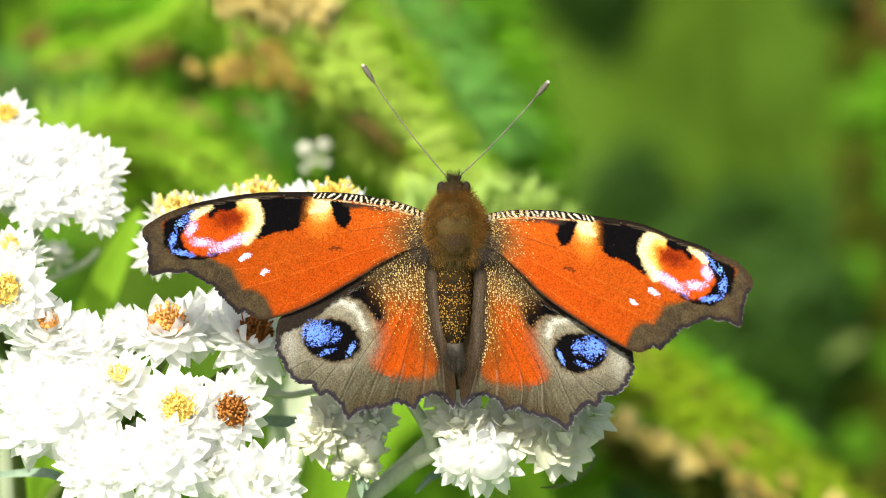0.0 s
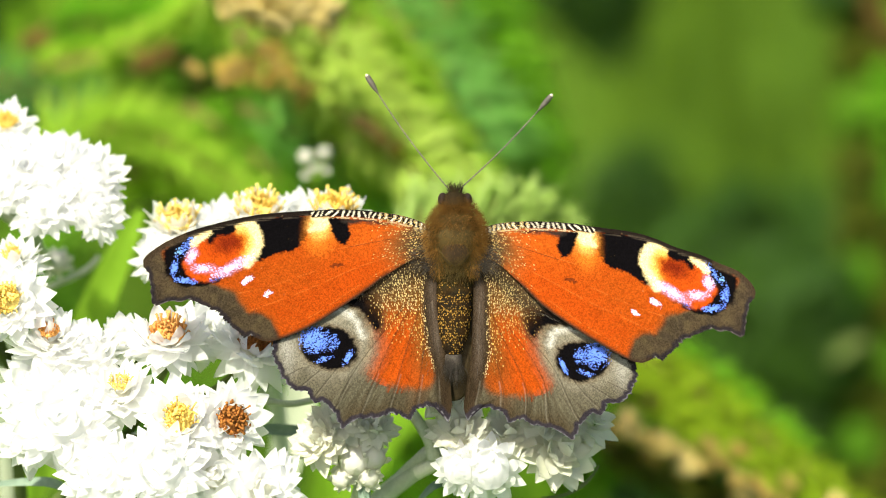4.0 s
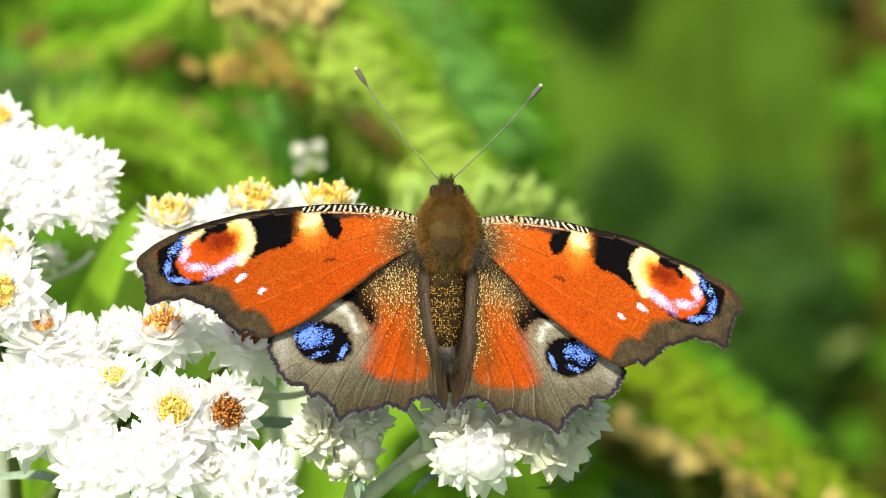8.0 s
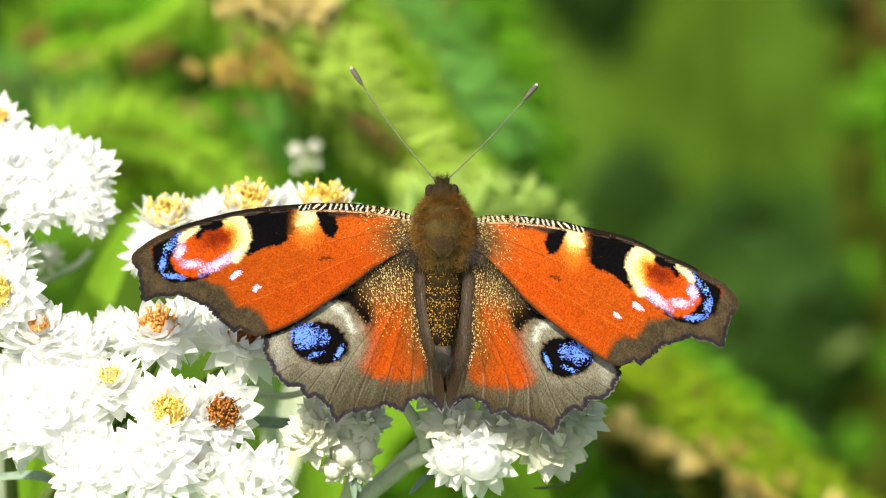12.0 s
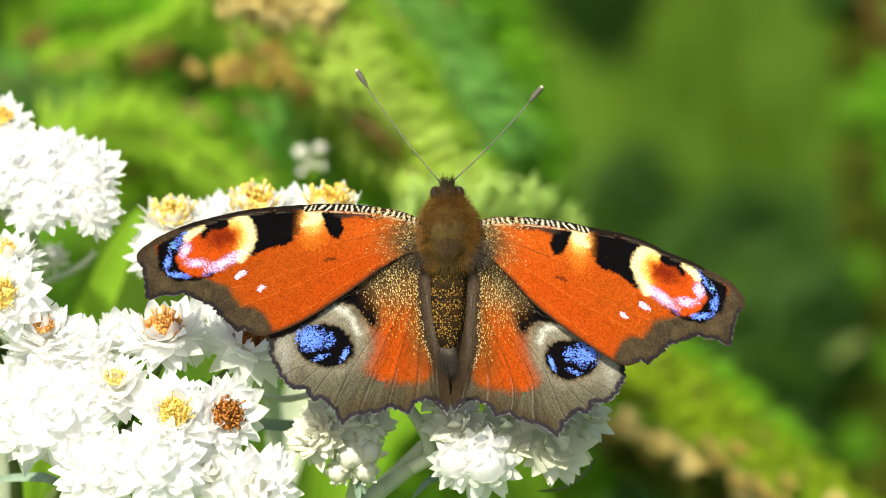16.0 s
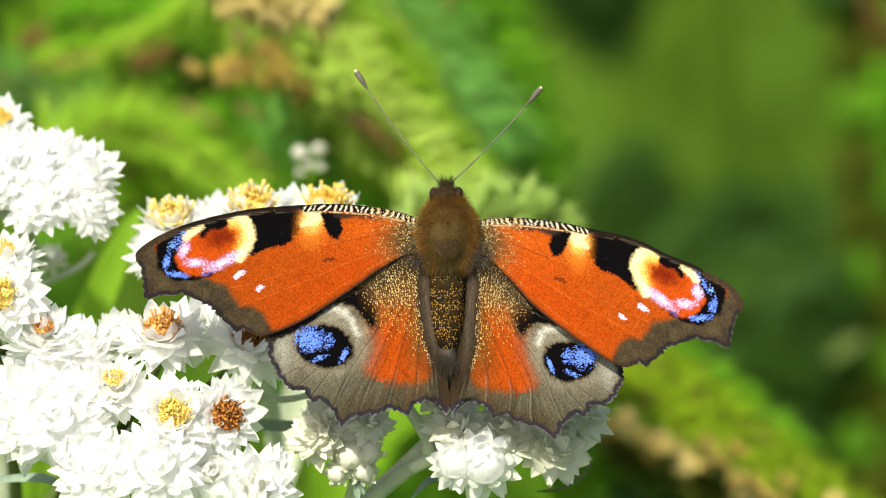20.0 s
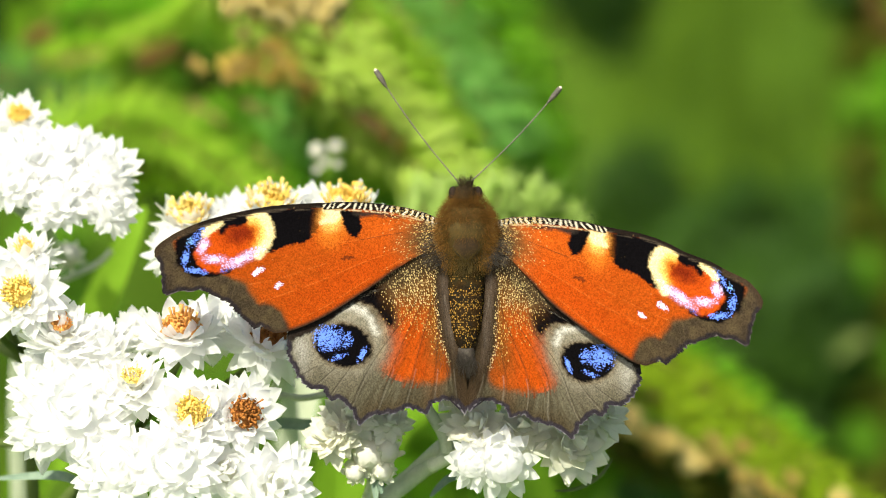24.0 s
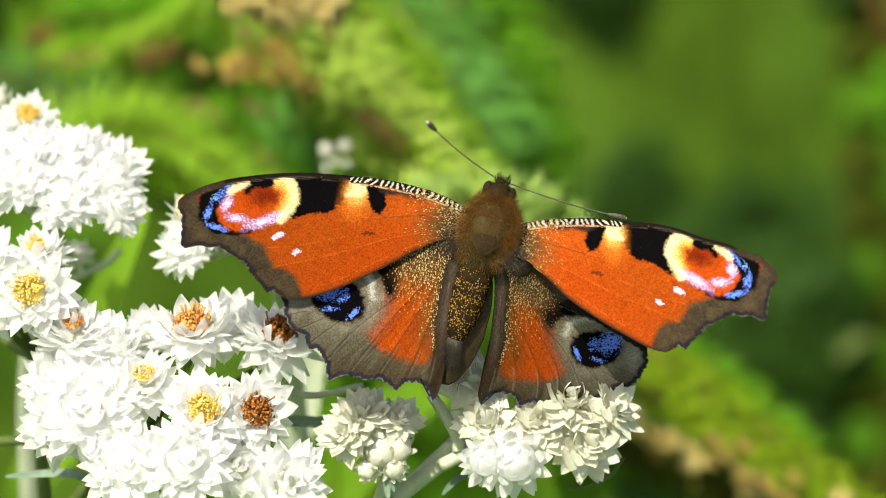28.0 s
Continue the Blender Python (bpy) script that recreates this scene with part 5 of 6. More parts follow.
    hairs("fur", head, (0, -8 * u, 2 * u), (22 * u, 18 * u, 21 * u), FUR_RUST, 1300, 0.0006, (0, -0.1, 0.2), 6, width=0.000010)
    hairs("fur", head, (0, 6 * u, 2 * u), (18 * u, 14 * u, 20 * u), FUR_DARK, 700, 0.0005, (0, 0.6, 0.2), 16, width=0.000010)
    for s in (-1, 1):
        hairs("palp", head, (6 * s * u, 18 * u, 2 * u), (4 * u, 6 * u, 4 * u), FUR_DARK, 150, 0.0010, (0.12 * s, 2.4, 0.2), 20 + s, width=0.000012)
        eye = blob("eye", b, back(801 + 22 * s, 346, 0.8), (8 * u, 12 * u, 11 * u), EYE_BROWN, "glossy brown compound eye", 3, 0.0)
    part("abdomen", abdomen_mesh(), None, b, "dark abdomen dusted with gold scales")
    blob("underside", b, back(803, 585, -1.05), (46 * u, 116 * u, 12 * u), FUR_DARK, "dark hairy underside between the wings", 6)
    tail = blob("tail_tip", b, back(803, 628, 0.1), (15 * u, 22 * u, 12 * u), FUR_GREY, "grey hairy tail tip", 5)
    hairs("tail_hair", tail, (0, -6 * u, 0), (13 * u, 19 * u, 12 * u), FUR_GREY, 420, 0.0015, (0, -1.5, 0.1), 8, width=0.000009)
    for s in (-1, 1):
        hairs("side_hair", b, back(803 + 25 * s, 640, 0.25), (8 * u, 62 * u, 6 * u), FUR_DARK, 240, 0.0013, (-0.25 * s, -1.3, 0.0), 9 + s, width=0.000007)
        hairs("side_hair", b, back(803 + 44 * s, 560, 0.25), (9 * u, 90 * u, 5 * u), FUR_GREY, 130, 0.0010, (0.15 * s, -1.3, 0.0), 49 + s, width=0.000006)
        hairs("wing_root_hair", b, back(803 + 54 * s, 450, 0.9), (16 * u, 22 * u, 7 * u), FUR_GREY, 220, 0.0012, (0.9 * s, -0.5, 0.0), 12 + s, width=0.000010)
        # fringe that hangs over the forewing's trailing edge onto the hindwing
        for k in range(6):
            x, y = (640 + 18 * k, 512 - 11.5 * k) if s < 0 else (948 - 15 * k, 538 - 13 * k)
            hairs("wing_fringe", b, back(x, y, 0.55 + (0.22 - 0.035 * k)), (10 * u, 8 * u, 2 * u), FUR_DARK, 60, 0.0007, (0.5 * s, -1.4, -0.2), 60 + k + 10 * s, width=0.000007)
        for k, (dx, dy) in enumerate(((26, -30), (34, 20), (24, 60))):
            a = back(803 + 20 * s, 420 + dy * 0.4, -0.8)
            e = back(803 + dx * s * 1.6, 420 + dy, -7.5)
            m = a.lerp(e, 0.45) + Vector((s * 0.0015, 0, 0.0008))
            tube_part("leg", [Vector(q) for q in spline([tuple(a), tuple(m), tuple(e)], 8)], [0.00022, 0.0002, 0.00018, 0.00015, 0.00013, 0.00011, 0.0001, 0.00008], CHITIN, b, sides=6)
    parts["ant_l"] = antenna(b, (788, 326, 0.9), (642, 130, 3.5))
    parts["ant_r"] = antenna(b, (808, 328, 0.9), (968, 160, 3.5))
    return b, parts


insect, insect_parts = butterfly()


# ---- leaves and stalks between the clusters ----
def leaf(parent, points, wide, mat, name="leaf", label=""):
    """A long pointed blade along a path on the board, folded along its midrib."""
    path = [Vector(p) for p in (board(*q) for q in spline(points, 16))]
    verts, faces = [], []
    for i, p in enumerate(path):
        d = (path[min(i + 1, 15)] - path[max(i - 1, 0)]).normalized()
        side = d.cross(Vector((0, 0.3, 1))).normalized()
        w = wide * UNIT * math.sin(math.pi * min(1, (i + 0.6) / 16.2)) ** 0.7
        up = side.cross(d).normalized()
        for j, (c, h) in enumerate(((-1, 0.25), (-0.5, 0.05), (0, -0.08), (0.5, 0.05), (1, 0.25))):
            verts.append(p + side * w * c + up * w * h)
    for i in range(15):
        for j in range(4):
            a = i * 5 + j
            faces.append((a, a + 5, a + 6, a + 1))
    return part(name, mesh_of(name, verts, faces, mat), mat, parent, label)


def tall_grass():
    tuft = thing("broad_grass", BOARD, "broad bright green grass blades behind the flowers", "grass")
    for pts, wide, mat in (([(60, 900, -80), (130, 650, -62), (190, 500, -55), (250, 370, -52)], 34, LEAF), ([(90, 240, -200), (95, 120, -195), (80, 20, -190), (60, -90, -185)], 40, LEAF),
                           ([(10, 260, -210), (30, 120, -205), (20, 0, -200)], 40, LEAF), ([(560, 960, -120), (610, 840, -115), (690, 740, -110), (790, 690, -105)], 70, LEAF),
                           ([(20, 920, -90), (60, 840, -85), (130, 800, -80)], 50, LEAF), ([(455, 980, -70), (500, 830, -66), (535, 690, -62), (560, 560, -58)], 34, STEM), ([(960, 920, -100), (930, 850, -95), (880, 790, -90)], 40, LEAF),
                           ([(1470, 640, -240), (1500, 612, -238), (1535, 600, -236)], 20, LEAF_SAGE)):
        leaf(tuft, pts, wide, mat, "blade")


def stalk_under(plant, pivot, points, radius, mat=None):
    """A bare felted stalk of a cluster, along a path on the board."""
    o = board(*pivot)
    path = [board(*p) - o for p in spline(points, 14)]
    tube_part("stalk", path, [radius * (1.1 - 0.02 * i) for i in range(14)], mat or STEM, plant, sides=8)


def leaf_under(plant, pivot, points, wide, mat):
    ob = leaf(plant, points, wide, mat)
    ob.location = -board(*pivot)


stalk_under(left_plant, LEFT_PIVOT, [(430, 720, -8), (470, 704, -9), (520, 708, -10), (600, 690, -12)], 0.00035)
stalk_under(left_plant, LEFT_PIVOT, [(180, 800, -16), (260, 760, -14), (400, 770, -14), (480, 660, -10)], 0.0004)
leaf_under(left_plant, LEFT_PIVOT, [(420, 766, -12), (470, 754, -13), (530, 756, -14), (600, 752, -18)], 11, LEAF_GREY)
leaf_under(left_plant, LEFT_PIVOT, [(150, 885, -10), (105, 852, -9), (60, 846, -10), (-30, 852, -14)], 9, LEAF_GREY)
stalk_under(left_side_plant, LEFT_SIDE_PIVOT, [(20, 640, -20), (-10, 625, -22), (-60, 590, -26), (-130, 560, -30)], 0.0005, LEAF_SAGE)
stalk_under(left_side_plant, LEFT_SIDE_PIVOT, [(120, 790, -16), (20, 788, -20), (-60, 790, -22), (-140, 800, -26)], 0.0005, LEAF_SAGE)
stalk_under(upper_plant, UPPER_PIVOT, [(80, 505, -38), (120, 488, -38), (155, 470, -38), (176, 448, -38)], 0.00035)
leaf_under(centre_plant, CENTRE_PIVOT, [(960, 872, -8), (1000, 868, -9), (1040, 845, -10), (1062, 815, -12)], 4, LEAF_SAGE)
leaf_under(centre_plant, CENTRE_PIVOT, [(740, 882, -9), (770, 852, -9), (805, 842, -10), (850, 845, -11)], 8, LEAF_GREY)
stalk_under(centre_plant, CENTRE_PIVOT, [(770, 806, -6), (766, 780, -6), (750, 750, -6), (720, 705, -6)], 0.0006)
stalk_under(centre_plant, CENTRE_PIVOT, [(740, 830, -7), (790, 806, -6), (840, 800, -5), (900, 790, -5)], 0.0006)
stalk_under(centre_plant, CENTRE_PIVOT, [(655, 890, -11), (700, 856, -10), (745, 822, -9), (772, 796, -8)], 0.0008)
stalk_under(bud_plant, BUD_PIVOT, [(640, 850, -9), (648, 820, -8), (640, 780, -8), (620, 740, -8)], 0.0005)
for i, (x, y, n) in enumerate(((640, 868, -5), (650, 855, -5))):
    leaf_under(bud_plant, BUD_PIVOT, [(x, y - 20, n), (x + 2, y, n), (x + 4, y + 22, n)], 6, LEAF_GREY)


tall_grass()


# ---- a hoverfly that hangs in the air for a moment ----
def hoverfly():
    fly = thing("hoverfly", BOARD @ Matrix.Translation(board(1760, 40, -190)), "small tan hoverfly hanging in the air on pale wings", "fly")
    body = blob("abdomen", fly, (0, -0.0012, 0), (0.0013, 0.0024, 0.0012), FLY_TAN, "banded tan abdomen", 3, 0.04, 3)
    blob("thorax", fly, (0, 0.0014, 0.0002), (0.0012, 0.0013, 0.0012), FLY_TAN, "", 4, 0.04, 3)
    head = blob("head", fly, (0, 0.0029, 0.0001), (0.0009, 0.0006, 0.0008), CHITIN, "dark head", 5, 0.02, 3)
    for s in (-1, 1):
        verts, faces = [], []
        for i in range(9):
            t = i / 8
            w = 0.0007 * math.sin(math.pi * min(1, 0.08 + 0.92 * t)) ** 0.6 + 0.0001
            for h in (-1, 1):
                verts.append((s * (0.0008 + 0.0036 * t), 0.0012 - 0.0012 * t + h * w, 0.0008 + 0.0004 * t))
        for i in range(8):
            faces.append((2 * i, 2 * i + 1, 2 * i + 3, 2 * i + 2))
        part("wing", mesh_of("wing", verts, faces, FLY_WING), None, fly, "clear pale wing")
    return fly


hover_fly = hoverfly()


# ---- what moves ----
def sway(ob, pivot, rows):
    m = BOARD @ Matrix.Translation(board(*pivot))
    walk(ob, [(t, m @ pose(dx * 0.001, dy * 0.001, 0, 0, 0, roll)) for t, dx, dy, roll in rows])


def hinge_rows(ob, rows):
    at = Matrix.Translation(ob.matrix_basis.translation)
    out = []
    for t, a, b, c in rows:
        v = Vector((radians(a), radians(b), radians(c)))
        out.append((t, at @ Matrix.Rotation(v.length, 4, v.normalized()) if v.length > 1e-6 else at))
    walk(ob, out)


LEFT_SWAY = [
    (0, -0.05, 0.49, -0.08), (0.5, 0.13, 0.39, -0.07), (1, 0.23, 0.18, -0.11), (1.5, 0.19, 0.4, -0.14), (2, 0.29, 0.05, -0.16),
    (2.5, 0.5, 0.08, -0.11), (3, 1.19, -0.21, -0.32), (3.5, -0.04, -0.32, -0.17), (5.5, -0.09, -0.01, 0.15),
    (6, -0.43, 0.01, 0.12), (6.5, -0.54, 0.42, 0.15), (7, -0.53, 0.31, 0.19), (7.5, -0.45, 0.27, 0.2), (8, -0.29, 0.18, 0.15),
    (8.5, -0.51, 0.17, 0.18), (9, -0.68, 0.21, 0.12), (9.5, -0.46, 0.2, 0.12), (10, -0.6, 0.34, 0.12), (10.5, -0.67, 0.31, 0.21),
    (11, -0.6, 0.27, 0.25), (11.5, -0.62, 0.26, 0.13), (12, -0.77, 0.25, 0.21), (12.5, -0.45, 0.1, 0.1),
    (14.5, -0.18, 0.01, 0.1), (15, -0.16, 0.07, 0.14), (15.5, -0.25, 0.13, 0.09), (16, -0.45, 0.1, 0.1),
    (16.5, -0.09, -0.01, -0.02), (17, 0, 0, 0.04), (17.5, -0.21, 0.08, 0.11), (18, -0.39, 0.12, 0.15), (18.5, -0.5, 0.26, 0.17),
    (19, -0.58, 0.12, 0.09), (19.5, -0.57, 0.2, 0.09), (20, -0.41, 0.02, 0.12), (20.5, -0.33, 0.01, 0.08),
    (21, -0.05, -0.08, -0.06), (21.5, 0.2, -0.18, 0.04), (23.5, 0.8, -0.04, -0.13), (24, 0.77, -0.04, -0.07),
    (24.5, 1.13, -0.08, -0.08), (25, 3.91, -0.65, -0.41), (25.1, 5.25, -0.81, -0.48), (25.2, 5.74, -0.87, -0.31),
    (25.3, 5.56, -0.83, -0.32), (25.5, 3.2, -0.34, -0.45), (26, 3, -0.11, -0.29), (26.5, 2.42, -0.35, -0.25),
    (27, 1.41, -0.21, -0.22), (27.5, 2.04, -0.11, -0.27), (28, 1.72, 0.18, -0.08),
]
UPPER_SWAY = [
    (0, 0.07, 0.39, -0.08), (0.5, 0.23, 0.32, -0.07), (1, 0.36, 0.19, -0.11), (1.5, 0.4, 0.41, -0.14), (2, 0.42, 0.08, -0.16),
    (2.5, 0.6, 0.17, -0.11), (3, 1.25, -0.05, -0.32), (3.5, 0.12, -0.29, -0.17), (5.5, -0.14, 0.03, 0.15),
    (6, -0.43, -0.03, 0.12), (6.5, -0.53, 0.25, 0.15), (7, -0.53, 0.21, 0.19), (7.5, -0.45, 0.2, 0.2), (8, -0.28, 0.05, 0.15),
    (8.5, -0.45, 0.07, 0.18), (9, -0.71, 0.09, 0.12), (9.5, -0.46, 0.16, 0.12), (10, -0.6, 0.22, 0.12),
    (10.5, -0.67, 0.21, 0.21), (11, -0.61, 0.14, 0.25), (11.5, -0.56, 0.19, 0.13), (12, -0.69, 0.15, 0.21),
    (12.5, -0.53, 0.11, 0.1), (14.5, -0.1, 0.1, 0.1), (15, -0.16, 0.09, 0.14), (15.5, -0.24, 0.1, 0.09), (16, -0.37, 0.12, 0.1),
    (16.5, -0.07, 0.06, -0.02), (17, 0.01, 0.02, 0.04), (17.5, -0.19, 0.03, 0.11), (18, -0.39, 0.09, 0.15),
    (18.5, -0.52, 0.16, 0.17), (19, -0.56, 0.1, 0.09), (19.5, -0.61, 0.12, 0.09), (20, -0.4, 0.01, 0.12),
    (20.5, -0.33, 0.07, 0.08), (21, 0.01, -0.01, -0.06), (21.5, 0.21, -0.16, 0.04), (23.5, 0.77, -0.04, -0.13),
    (24, 0.85, 0.02, -0.07), (24.5, 1.06, -0.08, -0.08), (25, 3.62, -0.43, -0.41), (25.1, 5.09, -0.62, -0.48),
    (25.2, 5.83, -0.48, -0.31), (25.3, 5.73, -0.27, -0.32), (25.5, 3.12, -0.26, -0.45), (26, 3.04, -0.12, -0.29),
    (26.5, 2.24, -0.29, -0.25), (27, 1.45, -0.13, -0.22), (27.5, 2.01, -0.04, -0.27), (28, 1.61, 0.09, -0.08),
]
CENTRE_SWAY = [
    (0, -0.15, 0.49, -0.08), (0.5, 0.01, 0.38, -0.07), (1, 0.14, 0.12, -0.11), (1.5, 0.06, 0.34, -0.14), (2, 0.2, -0.07, -0.16),
    (2.5, 0.38, 0.02, -0.11), (3, 1.12, -0.43, -0.32), (3.5, -0.14, -0.45, -0.17), (5.5, -0.14, 0.11, 0.15),
    (6, -0.42, 0.08, 0.12), (6.5, -0.53, 0.52, 0.15), (7, -0.49, 0.45, 0.19), (7.5, -0.46, 0.4, 0.2), (8, -0.28, 0.29, 0.15),
    (8.5, -0.45, 0.27, 0.18), (9, -0.62, 0.28, 0.12), (9.5, -0.45, 0.27, 0.12), (10, -0.59, 0.41, 0.12),
    (10.5, -0.59, 0.41, 0.21), (11, -0.53, 0.43, 0.25), (11.5, -0.56, 0.34, 0.13), (12, -0.69, 0.35, 0.21),
    (12.5, -0.44, 0.14, 0.1), (14.5, -0.17, 0.05, 0.1), (15, -0.12, 0.16, 0.14), (15.5, -0.24, 0.17, 0.09),
    (16, -0.44, 0.15, 0.1), (16.5, -0.06, -0.05, -0.02), (17, 0.02, 0, 0.04), (17.5, -0.26, 0.14, 0.11), (18, -0.39, 0.2, 0.15),
    (18.5, -0.52, 0.36, 0.17), (19, -0.63, 0.2, 0.09), (19.5, -0.56, 0.26, 0.09), (20, -0.4, 0.08, 0.12),
    (20.5, -0.32, 0.05, 0.08), (21, -0.06, -0.12, -0.06), (21.5, 0.22, -0.18, 0.04), (23.5, 0.83, -0.16, -0.13),
    (24, 0.79, -0.1, -0.07), (24.5, 1.16, -0.15, -0.08), (25, 3.95, -0.98, -0.41), (25.1, 5.44, -1.25, -0.48),
    (25.2, 5.99, -1.36, -0.31), (25.3, 5.8, -1.36, -0.32), (25.5, 3.08, -0.66, -0.45), (26, 2.96, -0.3, -0.29),
    (26.5, 2.44, -0.54, -0.25), (27, 1.4, -0.38, -0.22), (27.5, 2.04, -0.3, -0.27), (28, 1.79, 0.1, -0.08),
]
BACK_SWAY = [
    (0, 0.06, 0.45, -0.08), (0.5, 0.25, 0.38, -0.07), (1, 0.35, 0.19, -0.11), (1.5, 0.35, 0.41, -0.14), (2, 0.41, 0.08, -0.16),
    (2.5, 0.59, 0.13, -0.11), (3, 1.3, -0.15, -0.32), (3.5, 0.11, -0.3, -0.17), (5.5, -0.17, 0.03, 0.15), (6, -0.45, 0.01, 0.12),
    (6.5, -0.56, 0.35, 0.15), (7, -0.56, 0.27, 0.19), (7.5, -0.48, 0.26, 0.2), (8, -0.31, 0.13, 0.15), (8.5, -0.51, 0.16, 0.18),
    (9, -0.71, 0.16, 0.12), (9.5, -0.48, 0.18, 0.12), (10, -0.65, 0.29, 0.12), (10.5, -0.73, 0.3, 0.21), (11, -0.64, 0.27, 0.25),
    (11.5, -0.62, 0.26, 0.13), (12, -0.78, 0.24, 0.21), (12.5, -0.52, 0.12, 0.1), (14.5, -0.17, 0.09, 0.1),
    (15, -0.19, 0.11, 0.14), (15.5, -0.27, 0.11, 0.09), (16, -0.42, 0.13, 0.1), (16.5, -0.09, 0.04, -0.02),
    (17, -0.01, 0.02, 0.04), (17.5, -0.21, 0.1, 0.11), (18, -0.42, 0.14, 0.15), (18.5, -0.58, 0.25, 0.17),
    (19, -0.64, 0.13, 0.09), (19.5, -0.63, 0.2, 0.09), (20, -0.43, 0.05, 0.12), (20.5, -0.35, 0.1, 0.08),
    (21, -0.01, -0.01, -0.06), (21.5, 0.19, -0.14, 0.04), (23.5, 0.76, -0.05, -0.13), (24, 0.81, -0.01, -0.07),
    (24.5, 1.07, -0.08, -0.08), (25, 3.74, -0.58, -0.41), (25.1, 5.09, -0.78, -0.48), (25.2, 5.83, -0.59, -0.31),
    (25.3, 5.73, -0.38, -0.32), (25.5, 3.11, -0.41, -0.45), (26, 3.04, -0.22, -0.29), (26.5, 2.24, -0.37, -0.25),
    (27, 1.45, -0.2, -0.22), (27.5, 2.01, -0.13, -0.27), (28, 1.61, 0.07, -0.08),
]
BODY_ROWS = [
    (0, 0.2, 0.64, 0.16), (0.5, 0.36, 0.49, 0.16), (1, 0.49, 0.23, 0.15), (1.5, 0.42, 0.49, -0.06), (2, 0.55, 0.01, 0.15),
    (2.5, 0.67, 0.09, 0.37), (3, 1.55, -0.36, 0.13), (3.5, 0.3, -0.42, -0.98), (5.5, -0.11, 0.08, -0.13), (6, -0.45, 0.06, 0.09),
    (6.5, -0.56, 0.57, 0.11), (7, -0.56, 0.43, 0.11), (7.5, -0.48, 0.38, 0.11), (8, -0.31, 0.22, 0.11), (8.5, -0.48, 0.24, 0.11),
    (9, -0.73, 0.3, 0.11), (9.5, -0.48, 0.32, 0.11), (10, -0.68, 0.47, 0.33), (10.5, -0.76, 0.47, 0.33), (11, -0.64, 0.44, 0.09),
    (11.5, -0.67, 0.39, 0.09), (12, -0.8, 0.36, 0.11), (12.5, -0.52, 0.15, 0.33), (14.5, -0.2, 0.1, 0.1), (15, -0.19, 0.21, 0.11),
    (15.5, -0.27, 0.18, 0.1), (16, -0.47, 0.2, 0.1), (16.5, -0.09, 0.04, 0.09), (17, -0.01, 0.01, 0.1), (17.5, -0.23, 0.15, -0.11),
    (18, -0.42, 0.25, 0.11), (18.5, -0.6, 0.38, 0.33), (19, -0.66, 0.25, 0.1), (19.5, -0.63, 0.31, 0.09), (20, -0.43, 0.1, 0.1),
    (20.5, -0.34, 0.06, 0.09), (21, -0.03, -0.11, -0.13), (21.5, 0.19, -0.21, 0.1), (23.5, 0.84, -0.15, 0.09), (24, 0.82, -0.09, -0.13),
    (24.5, 1.18, -0.14, -0.11), (25, 3.89, -0.97, 0.32), (25.1, 5.77, -1.38, -0.29), (25.2, 6.84, -0.94, -0.07), (25.3, 6.29, -1.6, -4.56),
    (25.5, 3.16, -0.66, -6.11), (26, 3, -0.41, -6.15), (26.5, 2.28, -0.47, -6.97), (27, 1.29, -0.36, -9.72), (27.5, 2.15, -0.38, -12.57),
    (27.9, 1.69, 0.04, -13.56), (28, 2.41, 0.29, -16.73),
]
FOREWING_L_ROWS = [
    (0, 0.2, -0.8, -3.9), (0.5, 0.3, -0.8, -4), (1, 0.2, -0.8, -4.2), (1.5, 0.3, -0.8, -3.6), (2, 0.1, -0.8, -5), (2.5, 0.1, -0.8, -5.1),
    (3, 0, -0.8, -5), (3.5, -0.3, -0.8, -1.2), (5.5, -0.4, 0.5, 3), (6, -0.3, 0.6, 2.7), (6.5, -0.2, 0.9, 2.8), (7, 0, 0.9, 2.5),
    (7.5, -0.1, 0.7, 2.2), (8, -0.2, 0.7, 1.9), (8.5, -0.1, 0.1, 1.4), (9, -0.2, 0.6, 1.4), (9.5, -0.1, 0.2, 1.2), (10, 0, 0.3, 1.2),
    (10.5, 0, 0.8, 1.2), (11, 0, 0.4, 1.3), (11.5, 0, 0.6, 1.2), (12, 0.1, 0.2, 1.1), (12.5, -0.2, 0.3, 0.3), (14.5, 0.2, 0.3, 0.5),
    (15, -0.1, 0, 0.6), (15.5, 0, -0.2, 0.5), (16, 0.1, 0.3, 0.3), (16.5, 0, 0, 0.2), (17, 0, 0.1, 0), (17.5, 0.1, -0.2, 0.4),
    (18, 0.2, 0.4, 0.1), (18.5, 0.2, 0.1, 0.1), (19, 0.2, -0.1, 0.2), (19.5, 0.1, -0.1, 0.1), (20, 0, 0, 0), (20.5, 0.1, -0.1, -0.3),
    (21, 0, 0, -0.3), (21.5, 0, -0.1, -0.6), (23.5, 0, -0.1, -0.8), (24, 0.2, 0, -0.5), (24.5, 0, -0.5, -0.2), (25, -0.4, -0.6, -2.1),
    (25.2, -5, 11.1, -12.9), (25.3, -0.5, 0.2, 12.4), (25.5, -0.8, 4.1, 15.3), (26, -1.2, 4.4, 11.8), (26.5, -0.8, 5, 12),
    (27, -0.3, 4.4, 13.7), (27.5, -0.1, 5.8, 12.9), (27.9, -0, 4.4, 10.5), (28, 0.2, 2, 8.8),
]
